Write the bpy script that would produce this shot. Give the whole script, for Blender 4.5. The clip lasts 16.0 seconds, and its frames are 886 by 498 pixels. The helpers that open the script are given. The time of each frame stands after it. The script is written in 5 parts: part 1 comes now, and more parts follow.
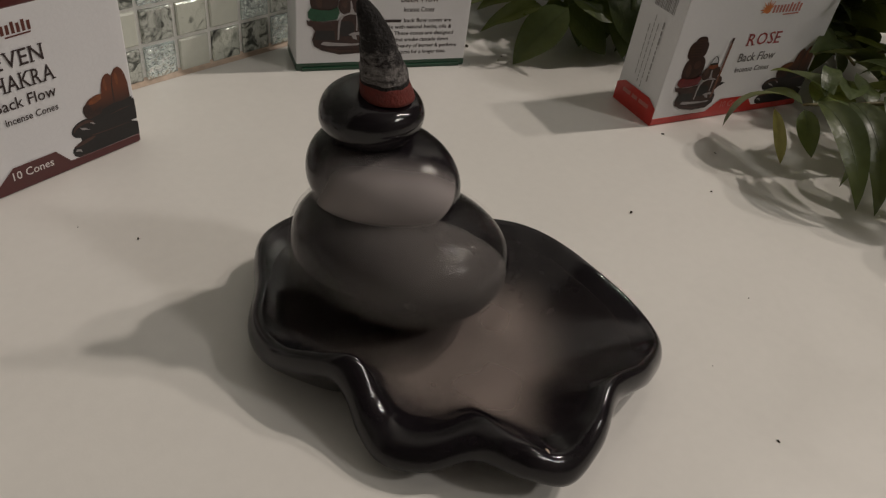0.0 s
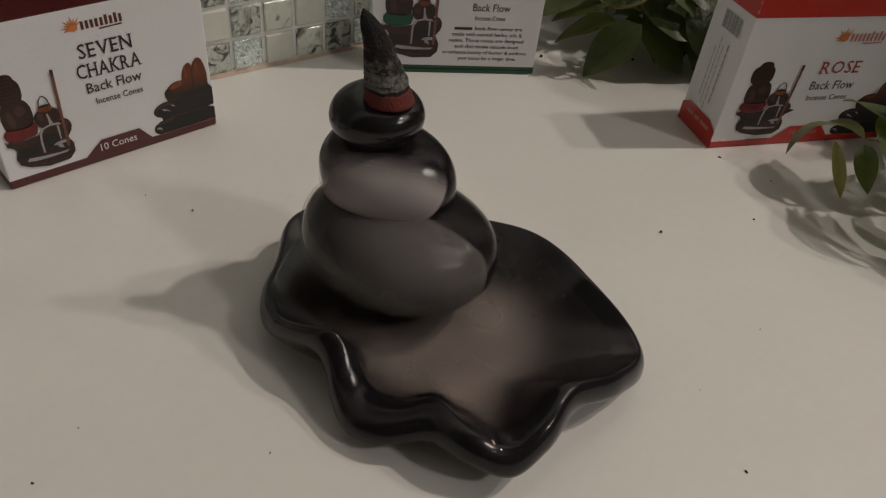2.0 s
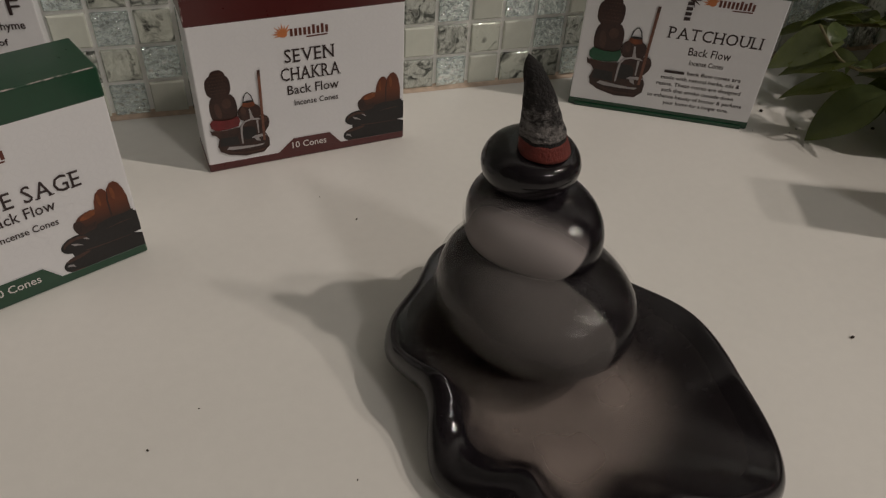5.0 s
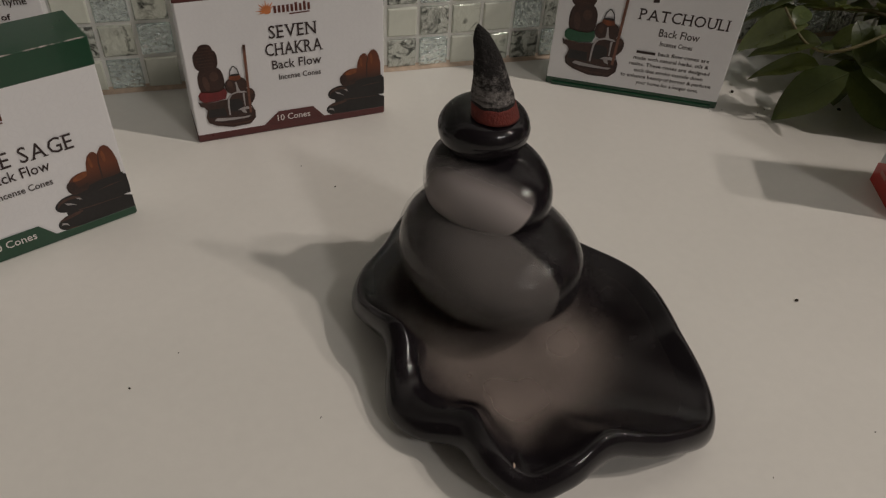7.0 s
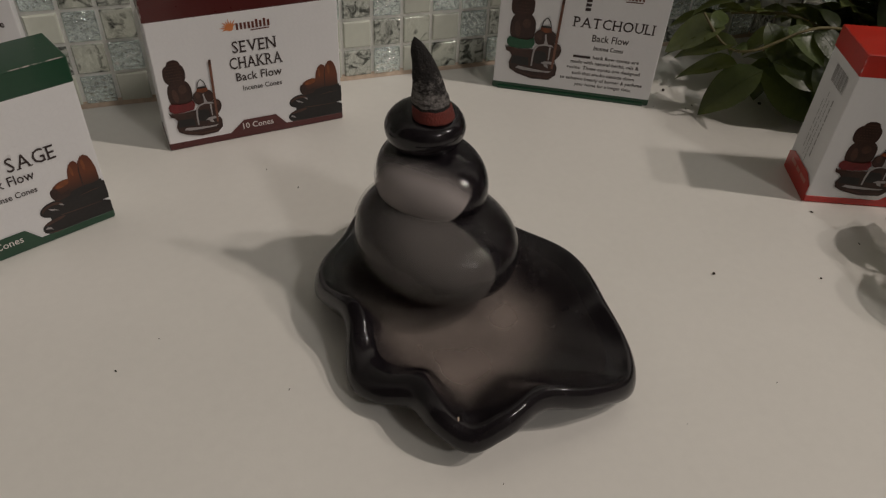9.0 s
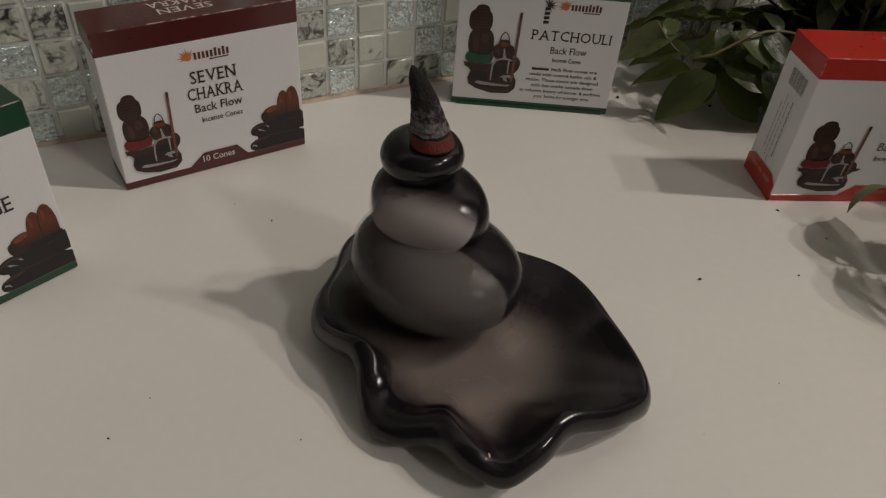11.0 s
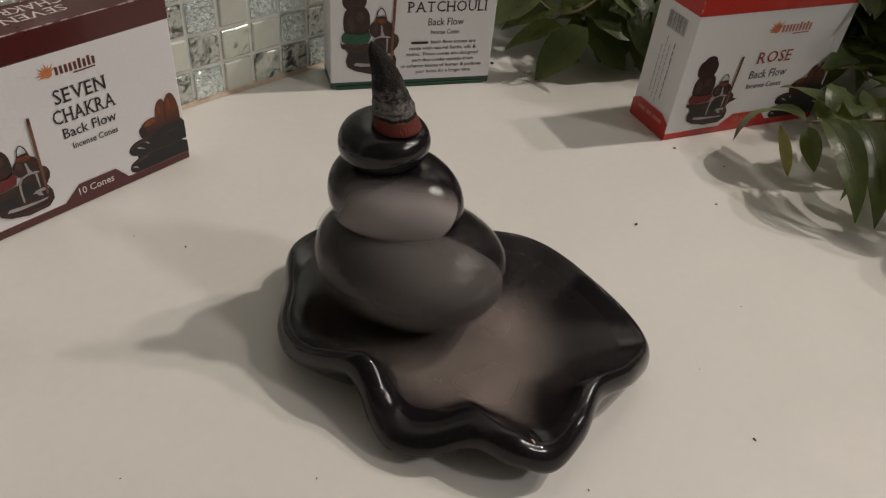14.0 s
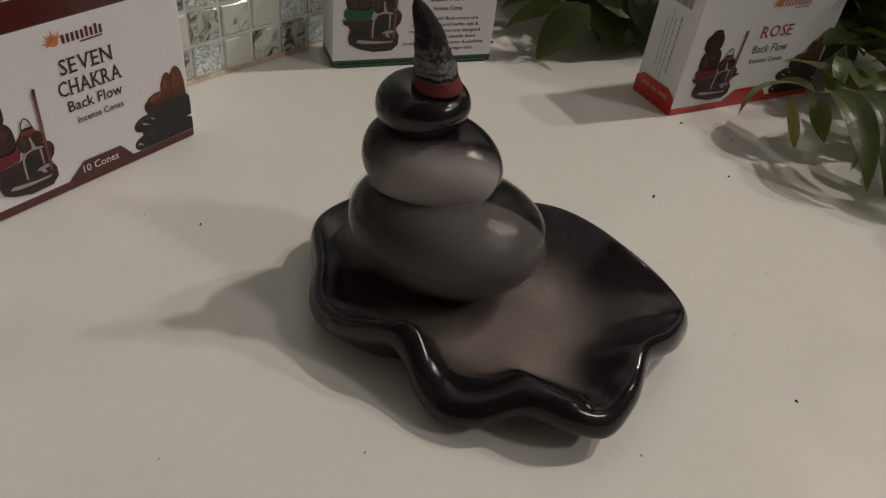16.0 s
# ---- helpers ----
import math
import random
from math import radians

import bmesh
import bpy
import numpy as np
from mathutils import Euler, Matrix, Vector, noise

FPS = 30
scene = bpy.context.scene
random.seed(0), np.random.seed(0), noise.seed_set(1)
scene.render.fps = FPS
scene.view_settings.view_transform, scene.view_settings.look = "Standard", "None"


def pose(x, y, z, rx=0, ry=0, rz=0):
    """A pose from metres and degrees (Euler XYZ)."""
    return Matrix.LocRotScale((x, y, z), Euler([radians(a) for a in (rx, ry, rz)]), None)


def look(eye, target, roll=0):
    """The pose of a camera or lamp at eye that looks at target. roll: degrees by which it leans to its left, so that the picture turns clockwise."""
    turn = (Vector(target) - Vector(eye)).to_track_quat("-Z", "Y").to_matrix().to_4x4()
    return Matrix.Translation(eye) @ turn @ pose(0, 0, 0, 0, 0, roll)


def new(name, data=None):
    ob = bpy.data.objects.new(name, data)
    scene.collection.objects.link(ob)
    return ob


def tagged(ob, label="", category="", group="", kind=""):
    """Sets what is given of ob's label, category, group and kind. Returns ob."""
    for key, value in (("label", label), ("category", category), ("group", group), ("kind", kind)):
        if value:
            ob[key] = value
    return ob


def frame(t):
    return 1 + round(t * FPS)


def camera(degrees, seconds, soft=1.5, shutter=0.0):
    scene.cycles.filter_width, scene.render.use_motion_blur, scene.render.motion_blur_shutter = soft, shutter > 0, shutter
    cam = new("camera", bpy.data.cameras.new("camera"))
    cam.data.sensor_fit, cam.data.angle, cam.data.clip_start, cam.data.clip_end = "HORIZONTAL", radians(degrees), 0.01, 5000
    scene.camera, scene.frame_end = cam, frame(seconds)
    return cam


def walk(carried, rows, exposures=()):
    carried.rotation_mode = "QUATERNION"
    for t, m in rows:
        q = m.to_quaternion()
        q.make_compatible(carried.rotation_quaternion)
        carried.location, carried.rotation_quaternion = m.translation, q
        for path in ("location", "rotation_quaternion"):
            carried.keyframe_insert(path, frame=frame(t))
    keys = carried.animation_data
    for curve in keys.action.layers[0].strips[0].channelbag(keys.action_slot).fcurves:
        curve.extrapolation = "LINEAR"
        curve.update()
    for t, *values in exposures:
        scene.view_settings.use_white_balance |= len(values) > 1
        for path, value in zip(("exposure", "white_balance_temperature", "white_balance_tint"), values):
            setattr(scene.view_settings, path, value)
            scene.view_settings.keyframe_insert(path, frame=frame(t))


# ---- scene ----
import functools

cam = camera(61.83, 16.0, 1.25)
PATH = [
    (0, (-0.01618, 0.01914, 0.18306), (-0.00860, 0.17474, 0.05764), 8.63),
    (0.5, (-0.00237, 0.01649, 0.18855), (-0.00216, 0.17153, 0.06221), 8.38),
    (1, (0.00667, 0.00946, 0.19542), (-0.00233, 0.16324, 0.06786), 8.19),
    (1.5, (0.01877, 0.01278, 0.19569), (0.00239, 0.16545, 0.06753), 7.49),
    (2, (0.02779, 0.01121, 0.19814), (0.00160, 0.16184, 0.06920), 6.61),
    (2.5, (0.03510, 0.01309, 0.19586), (0.00006, 0.16065, 0.06548), 6.31),
    (3, (0.04214, 0.01543, 0.19347), (-0.00059, 0.16102, 0.06317), 6.78),
    (3.5, (0.04457, 0.01929, 0.19468), (-0.00755, 0.16159, 0.06417), 6.26),
    (4, (0.04679, 0.02480, 0.19827), (-0.01533, 0.16302, 0.06775), 5.42),
    (4.5, (0.04302, 0.03389, 0.20192), (-0.02972, 0.16713, 0.07170), 4.14),
    (4.7, (0.04275, 0.03541, 0.20245), (-0.03430, 0.16624, 0.07227), 3.75),
    (7, (0.06931, 0.02670, 0.20709), (-0.01010, 0.15382, 0.07468), 3.83),
    (7.5, (0.08320, 0.02044, 0.21166), (0.00338, 0.14681, 0.07878), 3.58),
    (8, (0.09203, 0.01781, 0.21916), (0.01394, 0.14640, 0.08738), 3.27),
    (8.5, (0.09340, 0.01219, 0.22197), (0.01736, 0.14280, 0.09097), 3.40),
    (10.8, (0.06803, 0.00079, 0.22590), (0.00900, 0.14120, 0.09628), 4.30),
    (11, (0.05836, 0.00225, 0.22374), (0.00328, 0.14510, 0.09505), 4.70),
    (11.5, (0.03832, 0.00733, 0.22634), (-0.00600, 0.15485, 0.09878), 4.72),
    (12, (0.02919, 0.00475, 0.22061), (-0.00532, 0.15444, 0.09254), 4.83),
    (12.5, (0.01757, 0.00067, 0.22024), (-0.00718, 0.15308, 0.09313), 5.27),
    (13, (0.00578, 0.00162, 0.21450), (-0.01017, 0.15590, 0.08823), 5.49),
    (13.5, (-0.00200, 0.00075, 0.20869), (-0.01140, 0.15500, 0.08174), 6.05),
    (14, (-0.00257, 0.00108, 0.20623), (-0.00816, 0.15530, 0.07900), 6.05),
    (14.5, (-0.00617, -0.00244, 0.20806), (-0.01052, 0.15284, 0.08208), 6.21),
    (15, (-0.01025, -0.00539, 0.20652), (-0.01375, 0.14989, 0.08052), 6.52),
    (15.5, (-0.01800, -0.00211, 0.20053), (-0.01665, 0.15366, 0.07510), 7.10),
    (16, (-0.02827, -0.00255, 0.19071), (-0.02300, 0.15249, 0.06448), 7.46),
]
EXPOSURES = [(0, -0.2), (1, -0.26), (2.5, -0.32), (7.5, -0.38), (11, -0.36), (12, -0.28), (13.5, -0.17), (14, 0.05), (14.6, 0.1), (15, -0.2), (16, -0.24)]
walk(cam, [(t, look(eye, target, roll)) for t, eye, target, roll in PATH], EXPOSURES)

# lengths below are in tenths of a metre; U turns them into metres
U = 0.1

# ---- world and lamps ----
world = bpy.data.worlds.new("world")
scene.world = world
world.use_nodes = True
world.node_tree.nodes["Background"].inputs[0].default_value = (0.9, 0.95, 1.0, 1)
world.node_tree.nodes["Background"].inputs[1].default_value = 0.03


def lamp(name, x, y, z, watts, radius, colour):
    """A recessed ceiling spot that shines down on the counter."""
    data = bpy.data.lights.new(name, "SPOT")
    data.energy, data.shadow_soft_size, data.color = watts, radius, colour
    data.spot_size, data.spot_blend = radians(100), 0.6
    ob = new(name, data)
    ob.matrix_world = look((x * U, y * U, z * U), (x * U * 0.35, (y * 0.35 + 1.5) * U, 0))
    return ob


WARM = (1.0, 0.890, 0.797)
lamp("ceiling_spot", 20.0, 11.6, 30.0, 150, 0.065, WARM)
lamp("ceiling_spot", 26.4, 13.9, 30.0, 88, 0.075, WARM)
# unseen fill light, added to brighten the box fronts and soften the shadows
fill = bpy.data.lights.new("room_lamp", "POINT")
fill.energy, fill.shadow_soft_size, fill.color = 60, 0.15, (1.0, 0.938, 0.88)
new("room_lamp", fill).location = (23.5 * U, -3.5 * U, 22.0 * U)


# ---- materials ----
def material(name, colour, rough=0.5, metal=0.0, spec=0.5, grain=None, bump=None, coat=0.0, vary=0.0):
    """grain: (scale, amount) of two-scale colour noise; bump: list of (kind, scale, strength); vary: value change from piece to piece."""
    m = bpy.data.materials.new(name)
    m.use_nodes = True
    nodes, links = m.node_tree.nodes, m.node_tree.links
    b = nodes["Principled BSDF"]
    b.inputs["Base Color"].default_value = (*colour, 1)
    b.inputs["Roughness"].default_value = rough
    b.inputs["Metallic"].default_value = metal
    b.inputs["Specular IOR Level"].default_value = spec
    b.inputs["Coat Weight"].default_value = coat
    b.inputs["Coat Roughness"].default_value = 0.05
    at = nodes.new("ShaderNodeTexCoord").outputs["Object"]
    last = None
    if grain:
        scale, amount = grain
        fine = nodes.new("ShaderNodeTexNoise")
        broad = nodes.new("ShaderNodeTexNoise")
        for n, s in ((fine, scale), (broad, scale * 0.12)):
            n.inputs["Scale"].default_value = s
            n.inputs["Detail"].default_value = 5
            links.new(at, n.inputs["Vector"])
        add = nodes.new("ShaderNodeMath")
        links.new(fine.outputs["Fac"], add.inputs[0])
        links.new(broad.outputs["Fac"], add.inputs[1])
        ramp = nodes.new("ShaderNodeMapRange")
        ramp.inputs["From Min"].default_value, ramp.inputs["From Max"].default_value = 0.6, 1.4
        ramp.inputs["To Min"].default_value, ramp.inputs["To Max"].default_value = 1 - amount, 1 + amount
        links.new(add.outputs[0], ramp.inputs["Value"])
        last = ramp.outputs["Result"]
        wear = nodes.new("ShaderNodeMapRange")
        wear.inputs["From Min"].default_value, wear.inputs["From Max"].default_value = 0.6, 1.4
        wear.inputs["To Min"].default_value, wear.inputs["To Max"].default_value = max(0.02, rough * 0.85), min(1, rough * 1.15)
        links.new(add.outputs[0], wear.inputs["Value"])
        links.new(wear.outputs["Result"], b.inputs["Roughness"])
    if vary:
        info = nodes.new("ShaderNodeObjectInfo")
        ramp = nodes.new("ShaderNodeMapRange")
        ramp.inputs["To Min"].default_value, ramp.inputs["To Max"].default_value = 1 - vary, 1 + vary
        links.new(info.outputs["Random"], ramp.inputs["Value"])
        if last is None:
            last = ramp.outputs["Result"]
        else:
            mul = nodes.new("ShaderNodeMath")
            mul.operation = "MULTIPLY"
            links.new(last, mul.inputs[0])
            links.new(ramp.outputs["Result"], mul.inputs[1])
            last = mul.outputs[0]
    if last is not None:
        mix = nodes.new("ShaderNodeVectorMath")
        mix.operation = "SCALE"
        mix.inputs[0].default_value = colour
        links.new(last, mix.inputs["Scale"])
        links.new(mix.outputs[0], b.inputs["Base Color"])
    normal = None
    for kind, scale, strength in bump or ():
        if kind == "noise":
            tex = nodes.new("ShaderNodeTexNoise")
            tex.inputs["Detail"].default_value = 3
            out = tex.outputs["Fac"]
        elif kind == "crack":
            tex = nodes.new("ShaderNodeTexVoronoi")
            out = tex.outputs["Distance"]
        else:
            tex = nodes.new("ShaderNodeTexWave")
            tex.inputs["Distortion"].default_value = 3
            tex.bands_direction = "DIAGONAL"
            out = tex.outputs["Fac"]
        tex.inputs["Scale"].default_value = scale
        if vary:
            info2 = nodes.new("ShaderNodeObjectInfo")
            far = nodes.new("ShaderNodeVectorMath")
            far.operation = "SCALE"
            far.inputs[0].default_value = (3, 5, 7)
            links.new(info2.outputs["Random"], far.inputs["Scale"])
            shift = nodes.new("ShaderNodeVectorMath")
            links.new(at, shift.inputs[0])
            links.new(far.outputs[0], shift.inputs[1])
            links.new(shift.outputs[0], tex.inputs["Vector"])
        else:
            links.new(at, tex.inputs["Vector"])
        bp = nodes.new("ShaderNodeBump")
        bp.inputs["Strength"].default_value = strength
        bp.inputs["Distance"].default_value = 0.001
        links.new(out, bp.inputs["Height"])
        if normal:
            links.new(normal, bp.inputs["Normal"])
        normal = bp.outputs["Normal"]
    if normal:
        links.new(normal, b.inputs["Normal"])
    return m


COUNTER = material("white_laminate", (0.78, 0.76, 0.72), 0.30, grain=(220, 0.025), bump=[("noise", 900, 0.03), ("noise", 40, 0.02)])
# wiped and worn: broad patches where the laminate is glossier
nodes, links = COUNTER.node_tree.nodes, COUNTER.node_tree.links
smear, gloss = nodes.new("ShaderNodeTexNoise"), nodes.new("ShaderNodeMapRange")
smear.inputs["Scale"].default_value, smear.inputs["Detail"].default_value, smear.inputs["Distortion"].default_value = 30, 1, 0.4
gloss.inputs["From Min"].default_value, gloss.inputs["From Max"].default_value = 0.35, 0.65
gloss.inputs["To Min"].default_value, gloss.inputs["To Max"].default_value = 0.28, 0.42
links.new(nodes["Texture Coordinate"].outputs["Object"], smear.inputs["Vector"])
links.new(smear.outputs["Fac"], gloss.inputs["Value"])
links.new(gloss.outputs["Result"], nodes["Principled BSDF"].inputs["Roughness"])
PLASTER = material("painted_plaster", (0.28, 0.27, 0.255), 0.8, grain=(60, 0.06), bump=[("noise", 150, 0.15)])
FLOOR = material("floor_boards", (0.2, 0.15, 0.1), 0.5, grain=(25, 0.25))
GROUT = material("white_grout", (0.86, 0.86, 0.83), 0.8, grain=(400, 0.08), bump=[("noise", 1500, 0.2)])
SEAL = material("stained_sealant", (0.55, 0.43, 0.33), 0.5, grain=(300, 0.25))
TILE_PLAIN = material("frosted_glass_tile", (0.58, 0.60, 0.53), 0.32, grain=(300, 0.05), vary=0.10, coat=0.2)
TILE_CRACK = material("crackled_glass_tile", (0.74, 0.84, 0.83), 0.10, metal=0.8, grain=(350, 0.55), bump=[("crack", 420, 1.0), ("noise", 620, 1.0)], vary=0.12)


def painted_reflection_tile(name, pale, dark, scale, share, rough, bump):
    """Uneven clear glass over silver foil: pale, the dark room's reflection painted into the colour as ragged patches.
    """
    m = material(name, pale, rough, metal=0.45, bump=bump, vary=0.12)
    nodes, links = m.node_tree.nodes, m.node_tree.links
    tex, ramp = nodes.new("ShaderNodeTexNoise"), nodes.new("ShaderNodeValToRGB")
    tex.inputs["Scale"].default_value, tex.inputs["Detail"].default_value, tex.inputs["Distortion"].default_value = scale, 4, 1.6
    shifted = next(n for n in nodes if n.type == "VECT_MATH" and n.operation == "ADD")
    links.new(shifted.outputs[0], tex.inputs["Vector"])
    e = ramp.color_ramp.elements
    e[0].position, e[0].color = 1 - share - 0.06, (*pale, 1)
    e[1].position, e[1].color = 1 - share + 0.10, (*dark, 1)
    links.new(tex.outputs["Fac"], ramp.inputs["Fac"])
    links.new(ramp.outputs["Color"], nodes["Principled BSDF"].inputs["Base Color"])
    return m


TILE_WAVE = painted_reflection_tile("rippled_glass_tile", (0.60, 0.63, 0.58), (0.10, 0.11, 0.10), 150, 0.46, 0.14, [("noise", 260, 1.0), ("noise", 520, 0.8)])
TILE_CLEAR = painted_reflection_tile("clear_glass_tile", (0.60, 0.63, 0.56), (0.05, 0.055, 0.05), 95, 0.42, 0.16, [("noise", 120, 0.9), ("noise", 330, 0.5)])
GLAZE = material("black_glaze", (0.011, 0.009, 0.011), 0.05, spec=0.42, grain=(250, 0.3), bump=[("noise", 1500, 0.085), ("noise", 110, 0.05)])


def tar_glaze(name, gloss, heights):
    """Black glaze under fine beads of tar from the smoke; heights: (height, how thick the beads lie there), from below up."""
    m = material(name, (0.011, 0.009, 0.011), 0.045, spec=gloss, grain=(250, 0.3), bump=[("noise", 3000, 0.06), ("noise", 110, 0.05)])
    nodes, links = m.node_tree.nodes, m.node_tree.links
    at = nodes["Texture Coordinate"].outputs["Object"]
    patch, cells, split, mul, beads = [nodes.new("ShaderNode" + k) for k in ("TexNoise", "TexVoronoi", "SeparateXYZ", "Math", "Bump")]
    patch.inputs["Scale"].default_value, cells.inputs["Scale"].default_value = 90, 1500
    for tex in (patch, cells, split):
        links.new(at, tex.inputs["Vector"])
    thick = None
    for (z0, b0), (z1, b1) in zip(heights, heights[1:]):
        rise, add = nodes.new("ShaderNodeMapRange"), nodes.new("ShaderNodeMath")
        rise.inputs["From Min"].default_value, rise.inputs["From Max"].default_value = z0, z1
        rise.inputs["To Min"].default_value, rise.inputs["To Max"].default_value = 0.0 if thick else b0, b1 - b0 if thick else b1
        links.new(split.outputs["Z"], rise.inputs["Value"])
        if thick:
            links.new(thick, add.inputs[0])
        else:
            add.inputs[0].default_value = 0.0
        links.new(rise.outputs["Result"], add.inputs[1])
        thick = add.outputs[0]
    # they gather on the side that the smoke runs down
    lee = nodes.new("ShaderNodeMapRange")
    lee.inputs["From Min"].default_value, lee.inputs["From Max"].default_value = -0.020, -0.011
    links.new(split.outputs["X"], lee.inputs["Value"])
    some = nodes.new("ShaderNodeMath")
    some.operation = mul.operation = "MULTIPLY"
    links.new(patch.outputs["Fac"], some.inputs[0])
    links.new(lee.outputs["Result"], some.inputs[1])
    links.new(thick, mul.inputs[0])
    links.new(some.outputs[0], mul.inputs[1])
    links.new(mul.outputs[0], beads.inputs["Strength"])
    beads.inputs["Distance"].default_value = 0.0006
    links.new(cells.outputs["Distance"], beads.inputs["Height"])
    b = nodes["Principled BSDF"]
    links.new(b.inputs["Normal"].links[0].from_socket, beads.inputs["Normal"])
    links.new(beads.outputs["Normal"], b.inputs["Normal"])
    return m


GLAZE_TAR = tar_glaze("black_glaze_with_tar_beads", 0.27, [(0.0440, 0.12), (0.0465, 0.30), (0.052, 0.30), (0.058, 0.02)])
GLAZE_BOWL = tar_glaze("black_glaze_with_tar_on_the_floor", 0.42, [(0.010, 0.2), (0.015, 0.0)])
CARD = material("white_card", (0.79, 0.785, 0.80), 0.45, grain=(500, 0.02), bump=[("noise", 700, 0.05)])
ASH = material("grey_ash", (0.1, 0.095, 0.09), 0.95, bump=[("noise", 900, 1.0)])
# flaking grey ash over char: speckled, in thin level layers, with less ash towards the tip
nodes, links = ASH.node_tree.nodes, ASH.node_tree.links
layers, fleck, flakes, split = nodes.new("ShaderNodeMapping"), nodes.new("ShaderNodeTexNoise"), nodes.new("ShaderNodeValToRGB"), nodes.new("ShaderNodeSeparateXYZ")
layers.inputs["Scale"].default_value = (0.7, 0.7, 1.3)
fleck.inputs["Scale"].default_value, fleck.inputs["Detail"].default_value, fleck.inputs["Roughness"].default_value = 560, 5, 0.75
height, sum_ = nodes.new("ShaderNodeMapRange"), nodes.new("ShaderNodeMath")
height.inputs["From Min"].default_value, height.inputs["From Max"].default_value = 0.009, 0.021
height.inputs["To Min"].default_value, height.inputs["To Max"].default_value = 0.05, -0.22
links.new(nodes["Texture Coordinate"].outputs["Object"], layers.inputs["Vector"])
links.new(nodes["Texture Coordinate"].outputs["Object"], split.inputs[0])
links.new(layers.outputs[0], fleck.inputs["Vector"])
links.new(split.outputs["Z"], height.inputs["Value"])
rings, ring_at, thin = nodes.new("ShaderNodeTexNoise"), nodes.new("ShaderNodeMapping"), nodes.new("ShaderNodeMath")
ring_at.inputs["Scale"].default_value = (0.10, 0.10, 1.0)
rings.inputs["Scale"].default_value, rings.inputs["Detail"].default_value = 620, 2
links.new(nodes["Texture Coordinate"].outputs["Object"], ring_at.inputs["Vector"])
links.new(ring_at.outputs[0], rings.inputs["Vector"])
thin.operation, thin.inputs[1].default_value, thin.inputs[2].default_value = "MULTIPLY_ADD", 0.55, -0.275
links.new(rings.outputs["Fac"], thin.inputs[0])
layered = nodes.new("ShaderNodeMath")
links.new(fleck.outputs["Fac"], layered.inputs[0])
links.new(thin.outputs[0], layered.inputs[1])
links.new(layered.outputs[0], sum_.inputs[0])
links.new(height.outputs["Result"], sum_.inputs[1])
links.new(sum_.outputs[0], flakes.inputs["Fac"])
flakes.color_ramp.elements[0].position, flakes.color_ramp.elements[0].color = 0.40, (0.012, 0.010, 0.010, 1)
flakes.color_ramp.elements[1].position, flakes.color_ramp.elements[1].color = 0.66, (0.19, 0.175, 0.168, 1)
links.new(flakes.outputs["Color"], nodes["Principled BSDF"].inputs["Base Color"])
CHAR = material("charred_cone", (0.008, 0.0068, 0.0066), 0.95, grain=(900, 0.5), bump=[("noise", 1300, 0.9)])
RED_CONE = material("red_incense", (0.125, 0.02, 0.014), 0.8, grain=(800, 0.3), bump=[("noise", 1200, 0.5)])
MAROON = material("maroon_print", (0.082, 0.0115, 0.011), 0.3, grain=(400, 0.08), bump=[("noise", 60, 0.05)], coat=0.25)
GREEN = material("green_print", (0.008, 0.055, 0.025), 0.3, grain=(400, 0.08), bump=[("noise", 60, 0.05)], coat=0.25)
RED = material("red_print", (0.50, 0.022, 0.014), 0.3, grain=(400, 0.08), bump=[("noise", 60, 0.05)], coat=0.25)
INK = material("dark_ink", (0.035, 0.02, 0.02), 0.5)
INK_GREY = material("faded_ink", (0.13, 0.12, 0.12), 0.5)
INK_FAINT = material("faint_small_print", (0.34, 0.33, 0.33), 0.5)
INK_BROWN = material("red_brown_ink", (0.12, 0.03, 0.02), 0.5)
INK_RED = material("red_ink", (0.34, 0.05, 0.05), 0.5)
INK_ROSE = material("faded_rose_ink", (0.52, 0.20, 0.17), 0.5)
INK_WHITE = material("white_ink", (0.75, 0.70, 0.68), 0.5)
INK_ORANGE = material("orange_ink", (0.62, 0.21, 0.07), 0.5)
INK_PALE = material("pale_relief_ink", (0.772, 0.767, 0.782), 0.5)
P_BROWN = material("printed_brown", (0.035, 0.013, 0.009), 0.4, grain=(900, 0.6))
P_DARK = material("printed_black", (0.012, 0.010, 0.010), 0.4, grain=(700, 0.5))
P_CONE = material("printed_amber", (0.17, 0.04, 0.01), 0.4, grain=(300, 0.8))
P_FADE = material("printed_amber_fading_to_brown", (0.15, 0.036, 0.010), 0.4, grain=(300, 0.6))
# the print darkens towards the cones' feet
nodes, links = P_FADE.node_tree.nodes, P_FADE.node_tree.links
split, rise, shade = nodes.new("ShaderNodeSeparateXYZ"), nodes.new("ShaderNodeMapRange"), nodes.new("ShaderNodeValToRGB")
rise.inputs["From Min"].default_value, rise.inputs["From Max"].default_value = 0.020, 0.036
links.new(nodes["Texture Coordinate"].outputs["Object"], split.inputs[0])
links.new(split.outputs["Z"], rise.inputs["Value"])
links.new(rise.outputs["Result"], shade.inputs["Fac"])
shade.color_ramp.elements[0].color = (0.014, 0.008, 0.007, 1)
shade.color_ramp.elements[1].color = (0.115, 0.027, 0.009, 1)
shade.color_ramp.elements.new(0.55).color = (0.135, 0.032, 0.009, 1)
links.new(shade.outputs["Color"], nodes["Principled BSDF"].inputs["Base Color"])
P_STICK = material("printed_wood", (0.17, 0.068, 0.042), 0.4, grain=(800, 0.4))
P_SHEEN = material("printed_light_brown", (0.062, 0.026, 0.018), 0.4, grain=(700, 0.5))
